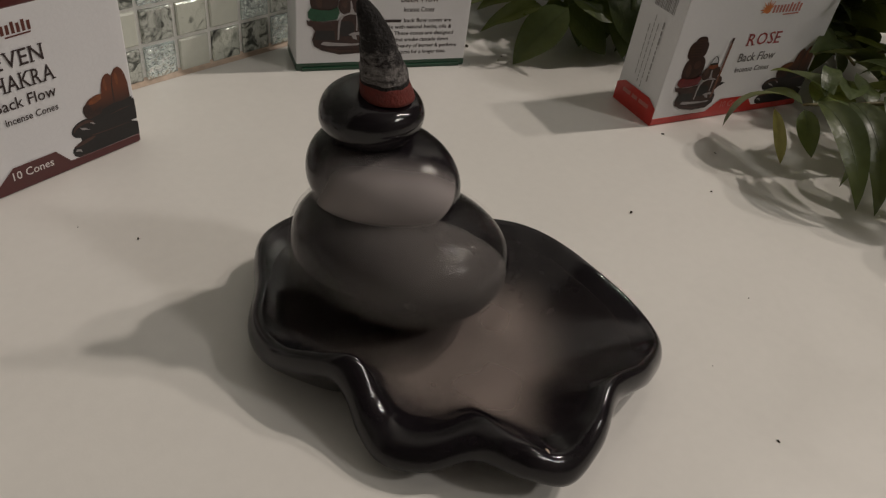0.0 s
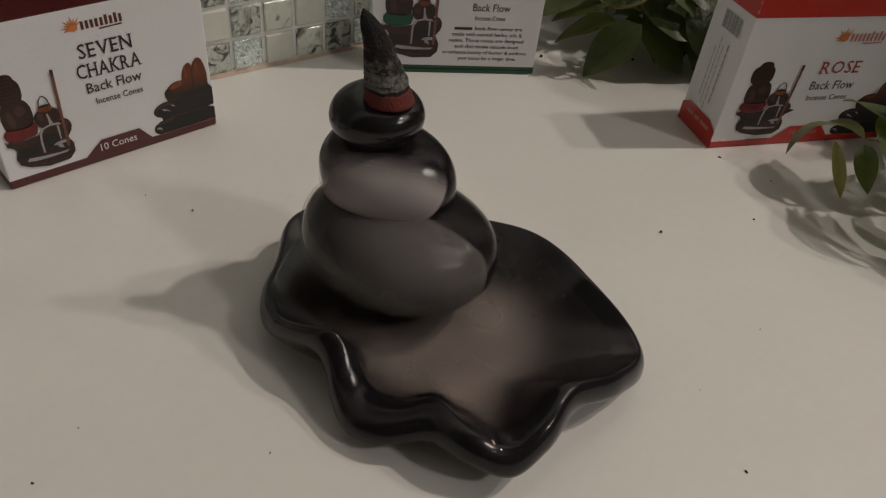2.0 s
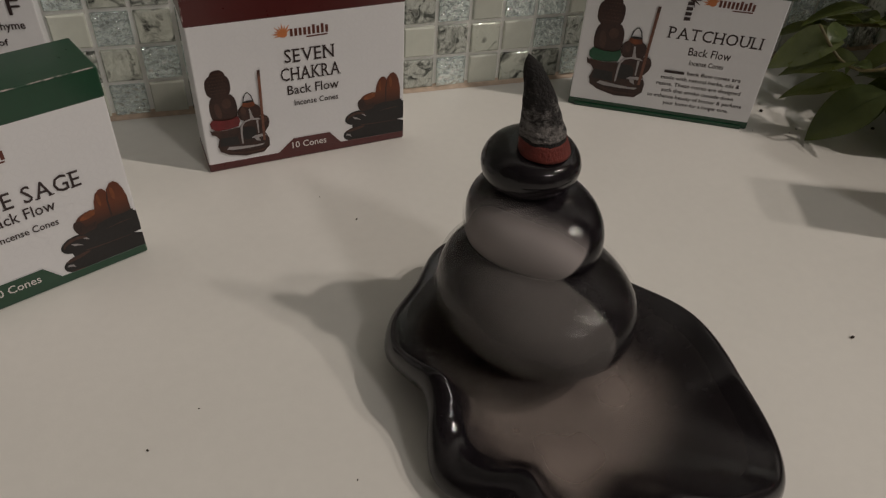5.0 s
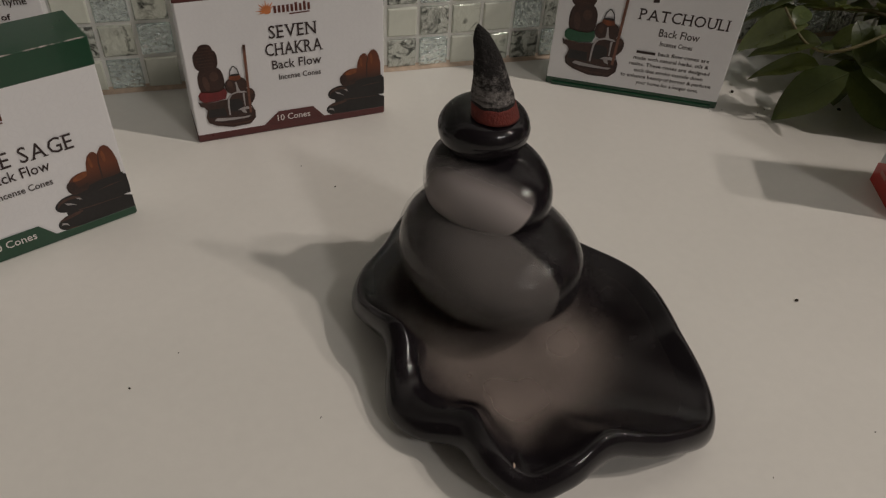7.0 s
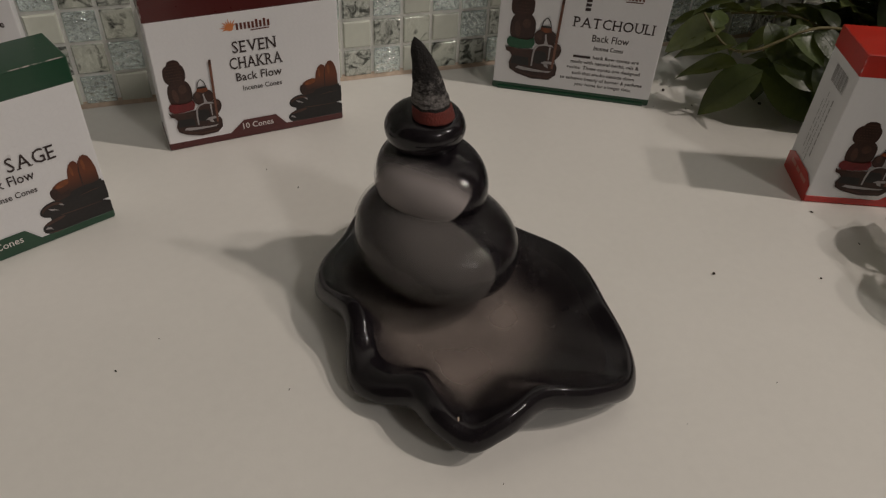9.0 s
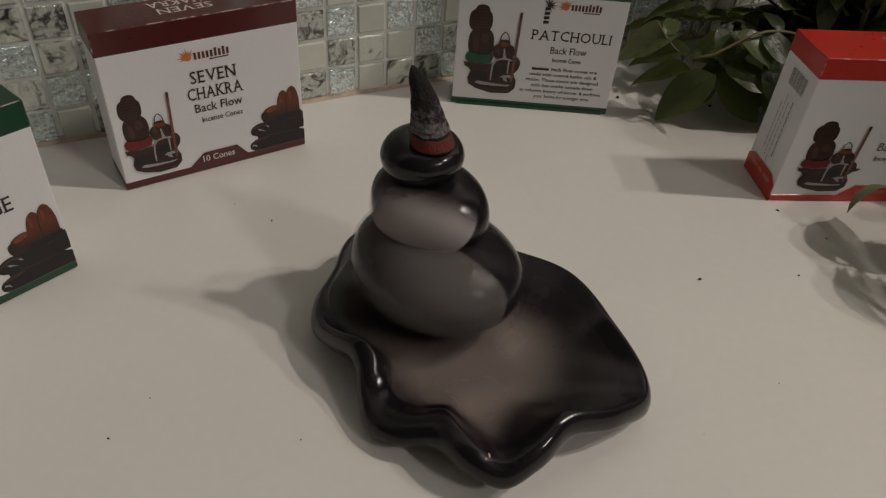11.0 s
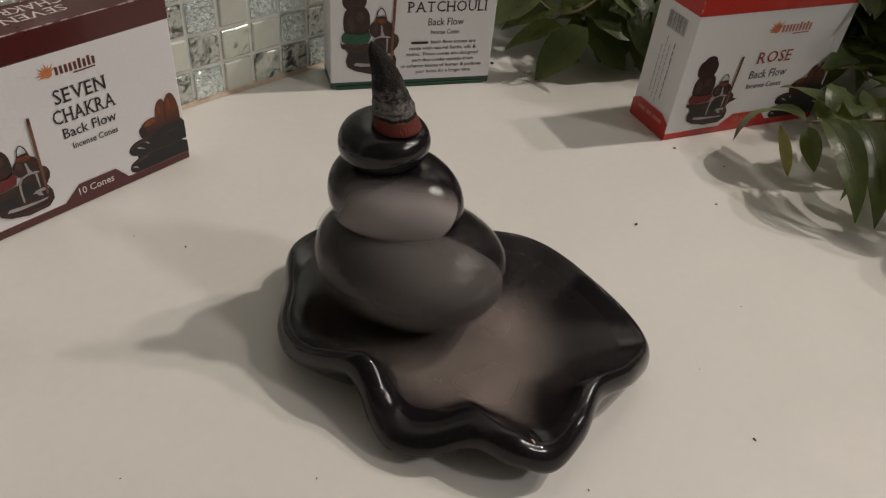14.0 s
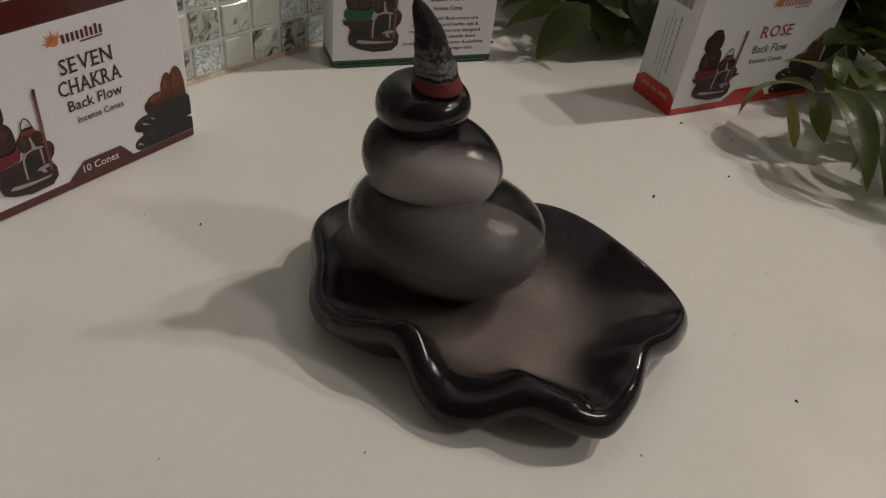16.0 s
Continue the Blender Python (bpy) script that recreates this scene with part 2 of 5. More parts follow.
P_AMBER = material("printed_bright_amber", (0.20, 0.056, 0.014), 0.4, grain=(400, 0.4))
P_SASH = material("printed_dull_red", (0.14, 0.012, 0.014), 0.4, grain=(700, 0.4))
P_GREEN = material("printed_green", (0.012, 0.075, 0.035), 0.4, grain=(700, 0.4))
P_SMOKE = material("printed_smoke", (0.36, 0.335, 0.335), 0.4, grain=(700, 0.25))
LEAF = material("green_leaf", (0.060, 0.080, 0.032), 0.36, spec=0.4, grain=(240, 0.35), bump=[("noise", 300, 0.12), ("crack", 420, 0.12)], vary=0.5)
# the same leaf in stronger light, the brightness put into its colour
LEAF_LIT = material("lit_green_leaf", (0.098, 0.118, 0.044), 0.30, spec=0.45, grain=(240, 0.35), bump=[("noise", 300, 0.12), ("crack", 420, 0.12)], vary=0.4)
LEAF_YELLOW = material("yellowing_leaf", (0.36, 0.34, 0.12), 0.35, grain=(240, 0.3), bump=[("noise", 500, 0.2)])
for m in (LEAF, LEAF_LIT, LEAF_YELLOW):
    # light that shines through the leaf
    nodes, links = m.node_tree.nodes, m.node_tree.links
    through_leaf, both = nodes.new("ShaderNodeBsdfTranslucent"), nodes.new("ShaderNodeMixShader")
    through_leaf.inputs["Color"].default_value = (0.48, 0.46, 0.14, 1) if m is LEAF_YELLOW else (0.25, 0.29, 0.06, 1)
    both.inputs[0].default_value = 0.45 if m is LEAF_YELLOW else 0.30
    links.new(nodes["Principled BSDF"].outputs[0], both.inputs[1])
    links.new(through_leaf.outputs[0], both.inputs[2])
    links.new(both.outputs[0], nodes["Material Output"].inputs["Surface"])
STEM = material("brown_green_stem", (0.12, 0.10, 0.038), 0.6, grain=(400, 0.3))
CRUMB = material("dark_crumb", (0.04, 0.03, 0.02), 0.9, grain=(900, 0.4))


@functools.lru_cache(None)
def worn(ink):
    """The printed colour of a lid, rubbed off in places down to the pale card."""
    base = ink.node_tree.nodes["Principled BSDF"]
    m = material("worn_" + ink.name, (0.5, 0.45, 0.43), 0.5)
    nodes, links = m.node_tree.nodes, m.node_tree.links
    rub, where = nodes.new("ShaderNodeTexNoise"), nodes.new("ShaderNodeValToRGB")
    rub.inputs["Scale"].default_value, rub.inputs["Detail"].default_value = 160, 6
    links.new(nodes["Texture Coordinate"].outputs["Object"], rub.inputs["Vector"])
    links.new(rub.outputs["Fac"], where.inputs["Fac"])
    printed = base.inputs["Base Color"].links[0].from_node.inputs[0].default_value
    where.color_ramp.elements[0].position, where.color_ramp.elements[0].color = 0.46, (*printed, 1)
    where.color_ramp.elements[1].position, where.color_ramp.elements[1].color = 0.58, (0.5, 0.42, 0.40, 1)
    links.new(where.outputs["Color"], nodes["Principled BSDF"].inputs["Base Color"])
    return m


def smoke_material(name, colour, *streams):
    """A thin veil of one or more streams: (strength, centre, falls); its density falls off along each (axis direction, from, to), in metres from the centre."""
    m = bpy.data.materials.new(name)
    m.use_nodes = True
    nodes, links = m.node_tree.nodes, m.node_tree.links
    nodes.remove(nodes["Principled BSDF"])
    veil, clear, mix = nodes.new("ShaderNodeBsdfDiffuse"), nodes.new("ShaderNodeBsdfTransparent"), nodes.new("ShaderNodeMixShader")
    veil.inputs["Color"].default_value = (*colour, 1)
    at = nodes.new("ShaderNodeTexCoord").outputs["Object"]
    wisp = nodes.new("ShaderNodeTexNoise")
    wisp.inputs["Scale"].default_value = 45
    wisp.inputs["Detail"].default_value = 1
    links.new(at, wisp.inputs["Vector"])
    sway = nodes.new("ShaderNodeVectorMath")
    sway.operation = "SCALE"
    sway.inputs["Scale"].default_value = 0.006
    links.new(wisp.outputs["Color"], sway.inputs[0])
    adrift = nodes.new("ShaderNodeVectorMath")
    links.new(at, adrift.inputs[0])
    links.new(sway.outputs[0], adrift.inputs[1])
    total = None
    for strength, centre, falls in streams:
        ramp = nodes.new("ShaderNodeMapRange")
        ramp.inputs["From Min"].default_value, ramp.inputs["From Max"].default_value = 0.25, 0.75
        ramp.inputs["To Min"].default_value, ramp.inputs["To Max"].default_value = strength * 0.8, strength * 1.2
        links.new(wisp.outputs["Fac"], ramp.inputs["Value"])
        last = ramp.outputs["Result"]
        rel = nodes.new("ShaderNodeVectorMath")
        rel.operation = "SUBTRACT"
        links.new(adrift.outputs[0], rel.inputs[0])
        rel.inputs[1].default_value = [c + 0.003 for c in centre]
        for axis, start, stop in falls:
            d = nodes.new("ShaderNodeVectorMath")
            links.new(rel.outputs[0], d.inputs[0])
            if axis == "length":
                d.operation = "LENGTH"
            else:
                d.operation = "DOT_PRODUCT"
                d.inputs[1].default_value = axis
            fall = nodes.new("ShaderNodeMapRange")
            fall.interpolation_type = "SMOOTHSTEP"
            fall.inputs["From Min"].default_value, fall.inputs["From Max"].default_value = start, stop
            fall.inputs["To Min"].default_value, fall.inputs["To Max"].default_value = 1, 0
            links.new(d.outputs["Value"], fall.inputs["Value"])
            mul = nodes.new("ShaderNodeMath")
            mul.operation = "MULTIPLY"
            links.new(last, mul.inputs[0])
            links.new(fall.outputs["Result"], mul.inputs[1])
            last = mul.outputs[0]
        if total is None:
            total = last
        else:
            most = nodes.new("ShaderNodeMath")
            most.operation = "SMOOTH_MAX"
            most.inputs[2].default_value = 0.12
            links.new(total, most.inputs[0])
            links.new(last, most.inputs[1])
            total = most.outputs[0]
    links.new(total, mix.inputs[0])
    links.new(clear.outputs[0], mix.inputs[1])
    links.new(veil.outputs[0], mix.inputs[2])
    links.new(mix.outputs[0], nodes["Material Output"].inputs["Surface"])
    return m


# ---- building helpers ----
def thing(name, x, y, z=0, turn=0, label="", category="", group="", kind=""):
    ob = new(name)
    ob.matrix_world = pose(x * U, y * U, z * U, 0, 0, turn)
    return tagged(ob, label, category, group, kind)


def part(name, bm, mat, parent=None, label="", smooth=False):
    """Links a bmesh, drawn in tenths of a metre, as one mesh object under a thing or part."""
    mesh = bpy.data.meshes.new(name)
    bmesh.ops.scale(bm, vec=(U, U, U), verts=bm.verts)
    bm.to_mesh(mesh)
    bm.free()
    for one in mat if isinstance(mat, (list, tuple)) else [mat]:
        mesh.materials.append(one)
    if smooth:
        mesh.shade_smooth()
    ob = new(name, mesh)
    ob.parent = parent
    return tagged(ob, label)


def block(x0, x1, y0, y1, z0, z1, bevel=0.0, segments=2):
    bm = bmesh.new()
    bmesh.ops.create_cube(bm, size=1)
    for v in bm.verts:
        v.co = ((x0 + x1) / 2 + v.co.x * (x1 - x0), (y0 + y1) / 2 + v.co.y * (y1 - y0), (z0 + z1) / 2 + v.co.z * (z1 - z0))
    if bevel:
        bmesh.ops.bevel(bm, geom=bm.edges[:], offset=bevel, segments=segments, profile=0.5, affect="EDGES")
    return bm


def face_shape(bm, outline, lift, index=0):
    """A flat printed shape on the face y = 0 of a box: outline of (x, z), laid lift in front of it."""
    f = bm.faces.new([bm.verts.new((x, -lift, z)) for x, z in outline])
    f.material_index = index
    f.normal_update()
    if f.normal.y > 0:
        f.normal_flip()
    return f


def oval(x, z, rx, rz, turn=0, n=18, power=1.0):
    out = []
    for k in range(n):
        a = 2 * math.pi * k / n
        c, s = math.cos(a), math.sin(a)
        u, v = rx * math.copysign(abs(c) ** power, c), rz * math.copysign(abs(s) ** power, s)
        t = radians(turn)
        out.append((x + u * math.cos(t) - v * math.sin(t), z + u * math.sin(t) + v * math.cos(t)))
    return out


def lettering(name, text, parent, mat, m, height, width=None, thick=0.0, label=""):
    """Words as a flat mesh, centred at the pose m (its x along the line, its y up); height of a capital, in tenths of a metre."""
    curve = bpy.data.curves.new(name, "FONT")
    curve.body, curve.size, curve.align_x, curve.align_y = text, height / 0.69 * U, "CENTER", "CENTER"
    curve.offset = thick * U
    curve.resolution_u = 2
    draft = new("draft", curve)
    bpy.context.view_layer.update()
    mesh = bpy.data.meshes.new_from_object(draft.evaluated_get(bpy.context.evaluated_depsgraph_get()))
    bpy.data.objects.remove(draft)
    bpy.data.curves.remove(curve)
    if width:
        span = max(v.co.x for v in mesh.vertices) - min(v.co.x for v in mesh.vertices)
        for v in mesh.vertices:
            v.co.x *= width * U / span
    mesh.transform(m)
    mesh.materials.clear()
    mesh.materials.append(mat)
    ob = new(name, mesh)
    ob.parent = parent
    return tagged(ob, label)


# where a capital has its serifs: share of its width, foot 0 or head 1
SERIFS = {"E": ((0.1, 0), (0.1, 1)), "V": ((0.09, 1), (0.91, 1)), "N": ((0.1, 0), (0.08, 1), (0.9, 1)), "H": ((0.1, 0), (0.1, 1), (0.9, 0), (0.9, 1)),
          "A": ((0.07, 0), (0.93, 0)), "K": ((0.1, 0), (0.1, 1), (0.88, 1), (0.9, 0)), "R": ((0.1, 0), (0.1, 1), (0.9, 0)), "P": ((0.1, 0), (0.1, 1)),
          "T": ((0.5, 0),), "U": ((0.1, 1), (0.9, 1)), "L": ((0.1, 0), (0.1, 1)), "I": ((0.5, 0), (0.5, 1)), "W": ((0.06, 1), (0.5, 1), (0.94, 1))}


def serif_lettering(name, text, parent, mat, m, height, width, thick=0.0, label=""):
    """Capitals of the built-in font with slab serifs added, centred at the pose m; height and width in tenths of a metre."""
    whole = bmesh.new()
    cursor, h = 0.0, height * U
    for ch in text:
        if ch == " ":
            cursor += 0.45 * h
            continue
        glyph = lettering("draft", ch, None, mat, Matrix(), height, None, thick or 0.0001)
        xs = [v.co.x for v in glyph.data.vertices]
        zs = [v.co.y for v in glyph.data.vertices]
        x0, w, foot = min(xs), max(xs) - min(xs), min(zs)
        glyph.data.transform(Matrix.Translation((cursor - x0, -h / 2 - foot, 0)))
        whole.from_mesh(glyph.data)
        data = glyph.data
        bpy.data.objects.remove(glyph)
        bpy.data.meshes.remove(data)
        for share, at in SERIFS.get(ch, ()):
            cx, cz, a, b = cursor + share * w, -h / 2 if at == 0 else h / 2 - 0.075 * h, 0.17 * h, 0.075 * h
            whole.faces.new([whole.verts.new((cx + p, cz + q, 0.00002)) for p, q in ((-a, 0), (a, 0), (a, b), (-a, b))])
        cursor += w + 0.17 * h
    span = cursor - 0.17 * h
    k = width * U / span
    for v in whole.verts:
        v.co.x = (v.co.x - span / 2) * k
    mesh = bpy.data.meshes.new(name)
    whole.to_mesh(mesh)
    whole.free()
    mesh.transform(m)
    mesh.materials.append(mat)
    ob = new(name, mesh)
    ob.parent = parent
    return tagged(ob, label)


def on_front(x, z, lift):
    return pose(x * U, -lift * U, z * U, 90, 0, 0)


# ---- the room ----
WALL_AT = Vector((-2.66, 2.222, 0))
WALL_TURN = math.degrees(math.atan2(0.759, 0.651))


def room_piece(name, bm, mat, label, category, turn=WALL_TURN):
    ob = part(name, bm, mat)
    ob.matrix_world = pose(WALL_AT.x * U, WALL_AT.y * U, 0, 0, 0, turn)
    return tagged(ob, label, category, kind="structure")


# local axes here: x along the tiled wall, y into that wall, z up; the counter's top is z = 0
bm = block(-14, 22, -6.2, 0.0, -0.4, 0, 0.03, 3)
room_piece("counter", bm, COUNTER, "off-white laminate kitchen counter with scattered crumbs", "counter")
room_piece("wall_under_counter", block(-14, 22, -5.9, 0.0, -9, -0.41), PLASTER, "plain panel below the counter", "wall")
wall_north = room_piece("wall_north", block(-36, 52, 0.0, 1.2, -9, 31), GROUT, "kitchen wall with pale grout between glass mosaic tiles", "wall")
room_piece("wall_south", block(-36, 52, -37.2, -36, -9, 31), PLASTER, "plain painted wall", "wall")
room_piece("wall_west", block(-37.2, -36, -36, 0, -9, 31), PLASTER, "plain painted wall", "wall")
room_piece("wall_east", block(52, 53.2, -36, 0, -9, 31), PLASTER, "plain painted wall", "wall")
room_piece("floor", block(-36, 52, -36, 0, -9.4, -9), FLOOR, "brown floor", "floor")
room_piece("ceiling", block(-37, 53, -37, 1, 31, 31.5), PLASTER, "plain painted ceiling", "ceiling")

bm = bmesh.new()
rings = []
for k in range(161):
    x = -6 + k * 0.1
    wob = 0.006 * noise.noise((x * 3, 0, 0))
    rings.append([bm.verts.new((x, -0.001, 0.028 + wob)), bm.verts.new((x, -0.014 - wob, 0.012)), bm.verts.new((x, -0.034 + wob, 0.0015))])
for a, b in zip(rings, rings[1:]):
    for j in (0, 1):
        bm.faces.new((a[j], b[j], b[j + 1], a[j + 1]))
room_piece("trim", bm, SEAL, "thin stained sealant bead between wall and counter", "sealant")


# ---- incense burner ----
# crests and valleys of the scalloped rim: angle, radius, height
RIM = [(14, 0.662, 0.150), (42, 0.556, 0.224), (69, 0.571, 0.230), (97, 0.573, 0.217), (125, 0.707, 0.211), (150, 0.81, 0.185), (166, 0.70, 0.175),
       (180, 0.658, 0.168), (194, 0.582, 0.20), (203, 0.495, 0.245), (211, 0.428, 0.278), (219, 0.405, 0.245), (229, 0.420, 0.202), (242, 0.442, 0.186), (257, 0.428, 0.208), (276, 0.392, 0.246),
       (292, 0.470, 0.236), (305, 0.512, 0.194), (318, 0.500, 0.230), (338, 0.472, 0.255), (356, 0.575, 0.21)]
BOWL = (0.03, 1.83)


def round_spline(knots, a, j):
    """Cubic through value j of knots at angle a, closed round 360 degrees."""
    n = len(knots)
    for k in range(n):
        a1, a2 = knots[k][0], knots[(k + 1) % n][0]
        span = (a2 - a1) % 360
        at = (a - a1) % 360
        if at < span:
            break
    p0, p1, p2, p3 = (knots[(k + d) % n] for d in (-1, 0, 1, 2))
    s0, s2 = (p1[0] - p0[0]) % 360, (p3[0] - p2[0]) % 360
    m1 = (p2[j] - p0[j]) / (s0 + span) * span
    m2 = (p3[j] - p1[j]) / (span + s2) * span
    t = at / span
    return (2 * t**3 - 3 * t**2 + 1) * p1[j] + (t**3 - 2 * t**2 + t) * m1 + (3 * t**2 - 2 * t**3) * p2[j] + (t**3 - t**2) * m2


STEPS = 240
ANGLES = [360 * k / STEPS for k in range(STEPS)]
# the rim is a thick rounded roll, broadest on the side that faces the room: its half width, and its depth
BROAD = np.exp(-(((np.array(ANGLES) - 260) / 40) ** 2))
ROLL, ROLL_DEEP = 0.042 + 0.045 * BROAD, 0.08
R_RIM = np.array([round_spline(RIM, a, 1) for a in ANGLES])
Z_RIM = np.array([round_spline(RIM, a, 2) for a in ANGLES])
kernel = np.exp(-0.5 * (np.arange(-60, 61) / 19.0) ** 2)
kernel /= kernel.sum()
R_SOFT = np.convolve(np.r_[R_RIM[-60:], R_RIM, R_RIM[:60]], kernel, "valid")
Z_SOFT = np.convolve(np.r_[Z_RIM[-60:], Z_RIM, Z_RIM[:60]], kernel, "valid")
STONE_AT = (-0.21, 2.03)


def floor_height(x, y):
    """The bowl's inside floor, which swells under the stacked stones."""
    d2 = (x - STONE_AT[0]) ** 2 + (y - STONE_AT[1]) ** 2
    return 0.078 + 0.107 * math.exp(-d2 / 0.045)


# the roll's crest lies inside its outermost edge, all but at the back
near = np.clip((0.75 - np.sin(np.radians(ANGLES))) / 0.6, 0, 1)
R_CREST, Z_CREST = R_RIM - (0.012 + 0.048 * BROAD) * near, Z_RIM - (0.012 + 0.044 * BROAD) * near
# the inside meets the roll below its crest
R_IN, Z_IN = R_CREST - 0.342 * ROLL, Z_CREST - 0.060 * np.minimum(ROLL_DEEP, 0.6 * Z_CREST)
# where the rim rises and draws in, a broad rounded mound runs down into the bowl; between the mounds the floor stays flat nearly to the rim
MOUND = np.clip((Z_RIM - 0.19) / 0.085, 0, 1)
MOUND = np.convolve(np.r_[MOUND[-60:], MOUND, MOUND[:60]], np.exp(-0.5 * (np.arange(-60, 61) / 4.0) ** 2) / (4.0 * math.sqrt(2 * math.pi)), "valid")
MOUND_SOFT = np.convolve(np.r_[MOUND[-60:], MOUND, MOUND[:60]], np.exp(-0.5 * (np.arange(-60, 61) / 12.0) ** 2) / (12.0 * math.sqrt(2 * math.pi)), "valid")


def bowl_point(k, s):
    """Point of the inside at direction k, s from 0 (middle) to 1 (rim)."""
    a = radians(ANGLES[k])
    w = s**2.4
    r = s * ((1 - w) * (0.6 * R_SOFT[k] + 0.4 * R_IN[k]) + w * R_IN[k])
    x, y = BOWL[0] + r * math.cos(a), BOWL[1] + r * math.sin(a)
    low = floor_height(x, y)
    # a mound spreads as it runs down
    n = s * s * MOUND[k] + (1 - s * s) * MOUND_SOFT[k]
    start = 0.54 - 0.36 * MOUND_SOFT[k]
    t = max(0.0, (s - start) / (1 - start))
    ease = t * t * (3 - 2 * t)
    rise = (1 - n) * (0.5 * t**2.3 + 0.5 * ease) + n * (0.4 * t**1.75 + 0.6 * ease)
    return x, y, low + ((1 - w) * (0.5 * Z_SOFT[k] + 0.5 * Z_IN[k]) + w * Z_IN[k] - low) * rise


burner = thing("incense_burner", BOWL[0], BOWL[1], 0, label="glossy black ceramic backflow burner, three stacked pebbles on a wavy bowl", category="incense burner")
bm = bmesh.new()
rows = []
for k in range(STEPS):
    a = radians(ANGLES[k])
    c, s_ = math.cos(a), math.sin(a)
    line = [bowl_point(k, s) for s in (0.02, 0.07, 0.12, 0.18, 0.25, 0.31, 0.38, 0.44, 0.5, 0.56, 0.62, 0.68, 0.74, 0.79, 0.84, 0.88, 0.92, 0.95, 0.975)]
    r, z = R_CREST[k], Z_CREST[k]
    # the rounded roll, then the outer wall drawn well in to the foot
    deep = min(ROLL_DEEP, 0.6 * z)
    base = min(0.8 * R_SOFT[k], r + ROLL[k] - 0.02 - 1.0 * (z - deep))
    for turn in (-20, -10, 0, 12, 24, 36, 48, 60, 72, 81, 90):
        dr, dz = ROLL[k] * math.sin(radians(turn)), deep * (math.cos(radians(turn)) - 1)
        line.append((BOWL[0] + (r + dr) * c, BOWL[1] + (r + dr) * s_, z + dz))
    for t in (0.15, 0.35, 0.55, 0.75, 0.92):
        rr, zz = base + (r + ROLL[k] - base) * (1 - t**1.25), (z - deep) * (1 - t)
        line.append((BOWL[0] + rr * c, BOWL[1] + rr * s_, max(zz, 0.010)))
    line += [(BOWL[0] + base * 0.985 * c, BOWL[1] + base * 0.985 * s_, 0.008), (BOWL[0] + base * 0.95 * c, BOWL[1] + base * 0.95 * s_, 0.0)]
    rows.append([bm.verts.new((x - BOWL[0], y - BOWL[1], zz)) for x, y, zz in line])
for k in range(STEPS):
    p, q = rows[k], rows[(k + 1) % STEPS]
    for j in range(len(p) - 1):
        bm.faces.new((p[j], q[j], q[j + 1], p[j + 1]))
mid = bm.verts.new((0, 0, floor_height(*BOWL)))
foot = bm.verts.new((0, 0, 0))
for k in range(STEPS):
    p, q = rows[k], rows[(k + 1) % STEPS]
    bm.faces.new((mid, q[0], p[0]))
    bm.faces.new((foot, p[-1], q[-1]))
bmesh.ops.recalc_face_normals(bm, faces=bm.faces)
bowl = part("bowl", bm, GLAZE_BOWL, burner, "scalloped black bowl with a wavy raised rim", smooth=True)
# a small nick in the glaze on the front lip
lip = round(300 / 360 * STEPS)
bm = bmesh.new()
bmesh.ops.create_icosphere(bm, subdivisions=2, radius=1)
for v in bm.verts:
    p = v.co * (1 + 0.35 * noise.noise(v.co * 1.7))
    c, s_ = math.cos(radians(300)), math.sin(radians(300))
    out, side = p.x * 0.011, p.y * 0.0035
    v.co = ((R_CREST[lip] - 0.004 + out) * c - side * s_, (R_CREST[lip] - 0.004 + out) * s_ + side * c, Z_CREST[lip] - 0.0015 + 0.003 * p.z)
part("nick", bm, SEAL, bowl, "tiny pale nick in the glaze of the lip", smooth=True)


def pebble(centre, radii, turns, grow=0.0, dent=None, squash=2.3):
    """A river pebble: an ellipsoid with flatter top and bottom and an uneven outline; dent: (depth, radius) of a seat on its top."""
    bm = bmesh.new()
    bmesh.ops.create_uvsphere(bm, u_segments=112, v_segments=72, radius=1)
    turn = Euler([radians(a) for a in turns]).to_matrix()
    for v in bm.verts:
        h = math.hypot(v.co.x, v.co.y)
        n = (h**squash + abs(v.co.z) ** squash) ** (1 / squash)
        p = v.co / n
        p *= 1 + 0.018 * noise.noise(p * 1.3 + Vector(centre) * 7)
        q = Vector((p.x * (radii[0] + grow), p.y * (radii[1] + grow), p.z * (radii[2] + grow)))
        if dent and p.z > 0:
            d = math.hypot(q.x - dent[2], q.y - dent[3]) / dent[1]
            q.z -= dent[0] * (1 / (1 + d**5))
        v.co = turn @ q + Vector(centre) - Vector((*BOWL, 0))
    return bm


S1 = ((-0.208, 2.026, 0.350), (0.350, 0.302, 0.178), (-4.1, 2.7, -14.3))
S2 = ((-0.286, 2.101, 0.558), (0.245, 0.204, 0.144), (5.1, 5.9, -18.6))
S3 = ((-0.335, 2.117, 0.761), (0.155, 0.149, 0.096), (3.1, -4.2, -1.8))
part("stone", pebble(*S1), GLAZE_TAR, burner, "large black glazed pebble at the bottom of the stack", smooth=True)
part("stone", pebble(*S2), GLAZE_TAR, burner, "black glazed pebble in the middle of the stack", smooth=True)
part("stone", pebble(*S3, dent=(0.022, 0.095, 0.045, -0.01)), GLAZE, burner, "small black glazed pebble with a seat for the cone", smooth=True)

# ---- incense cone ----
CONE, CONE_TIP = (-0.292, 2.104, 0.828), (-0.358, 2.106, 1.105)
cone = thing("incense_cone", *CONE, label="burning incense cone with charred tip, grey ash and red base", category="incense cone")


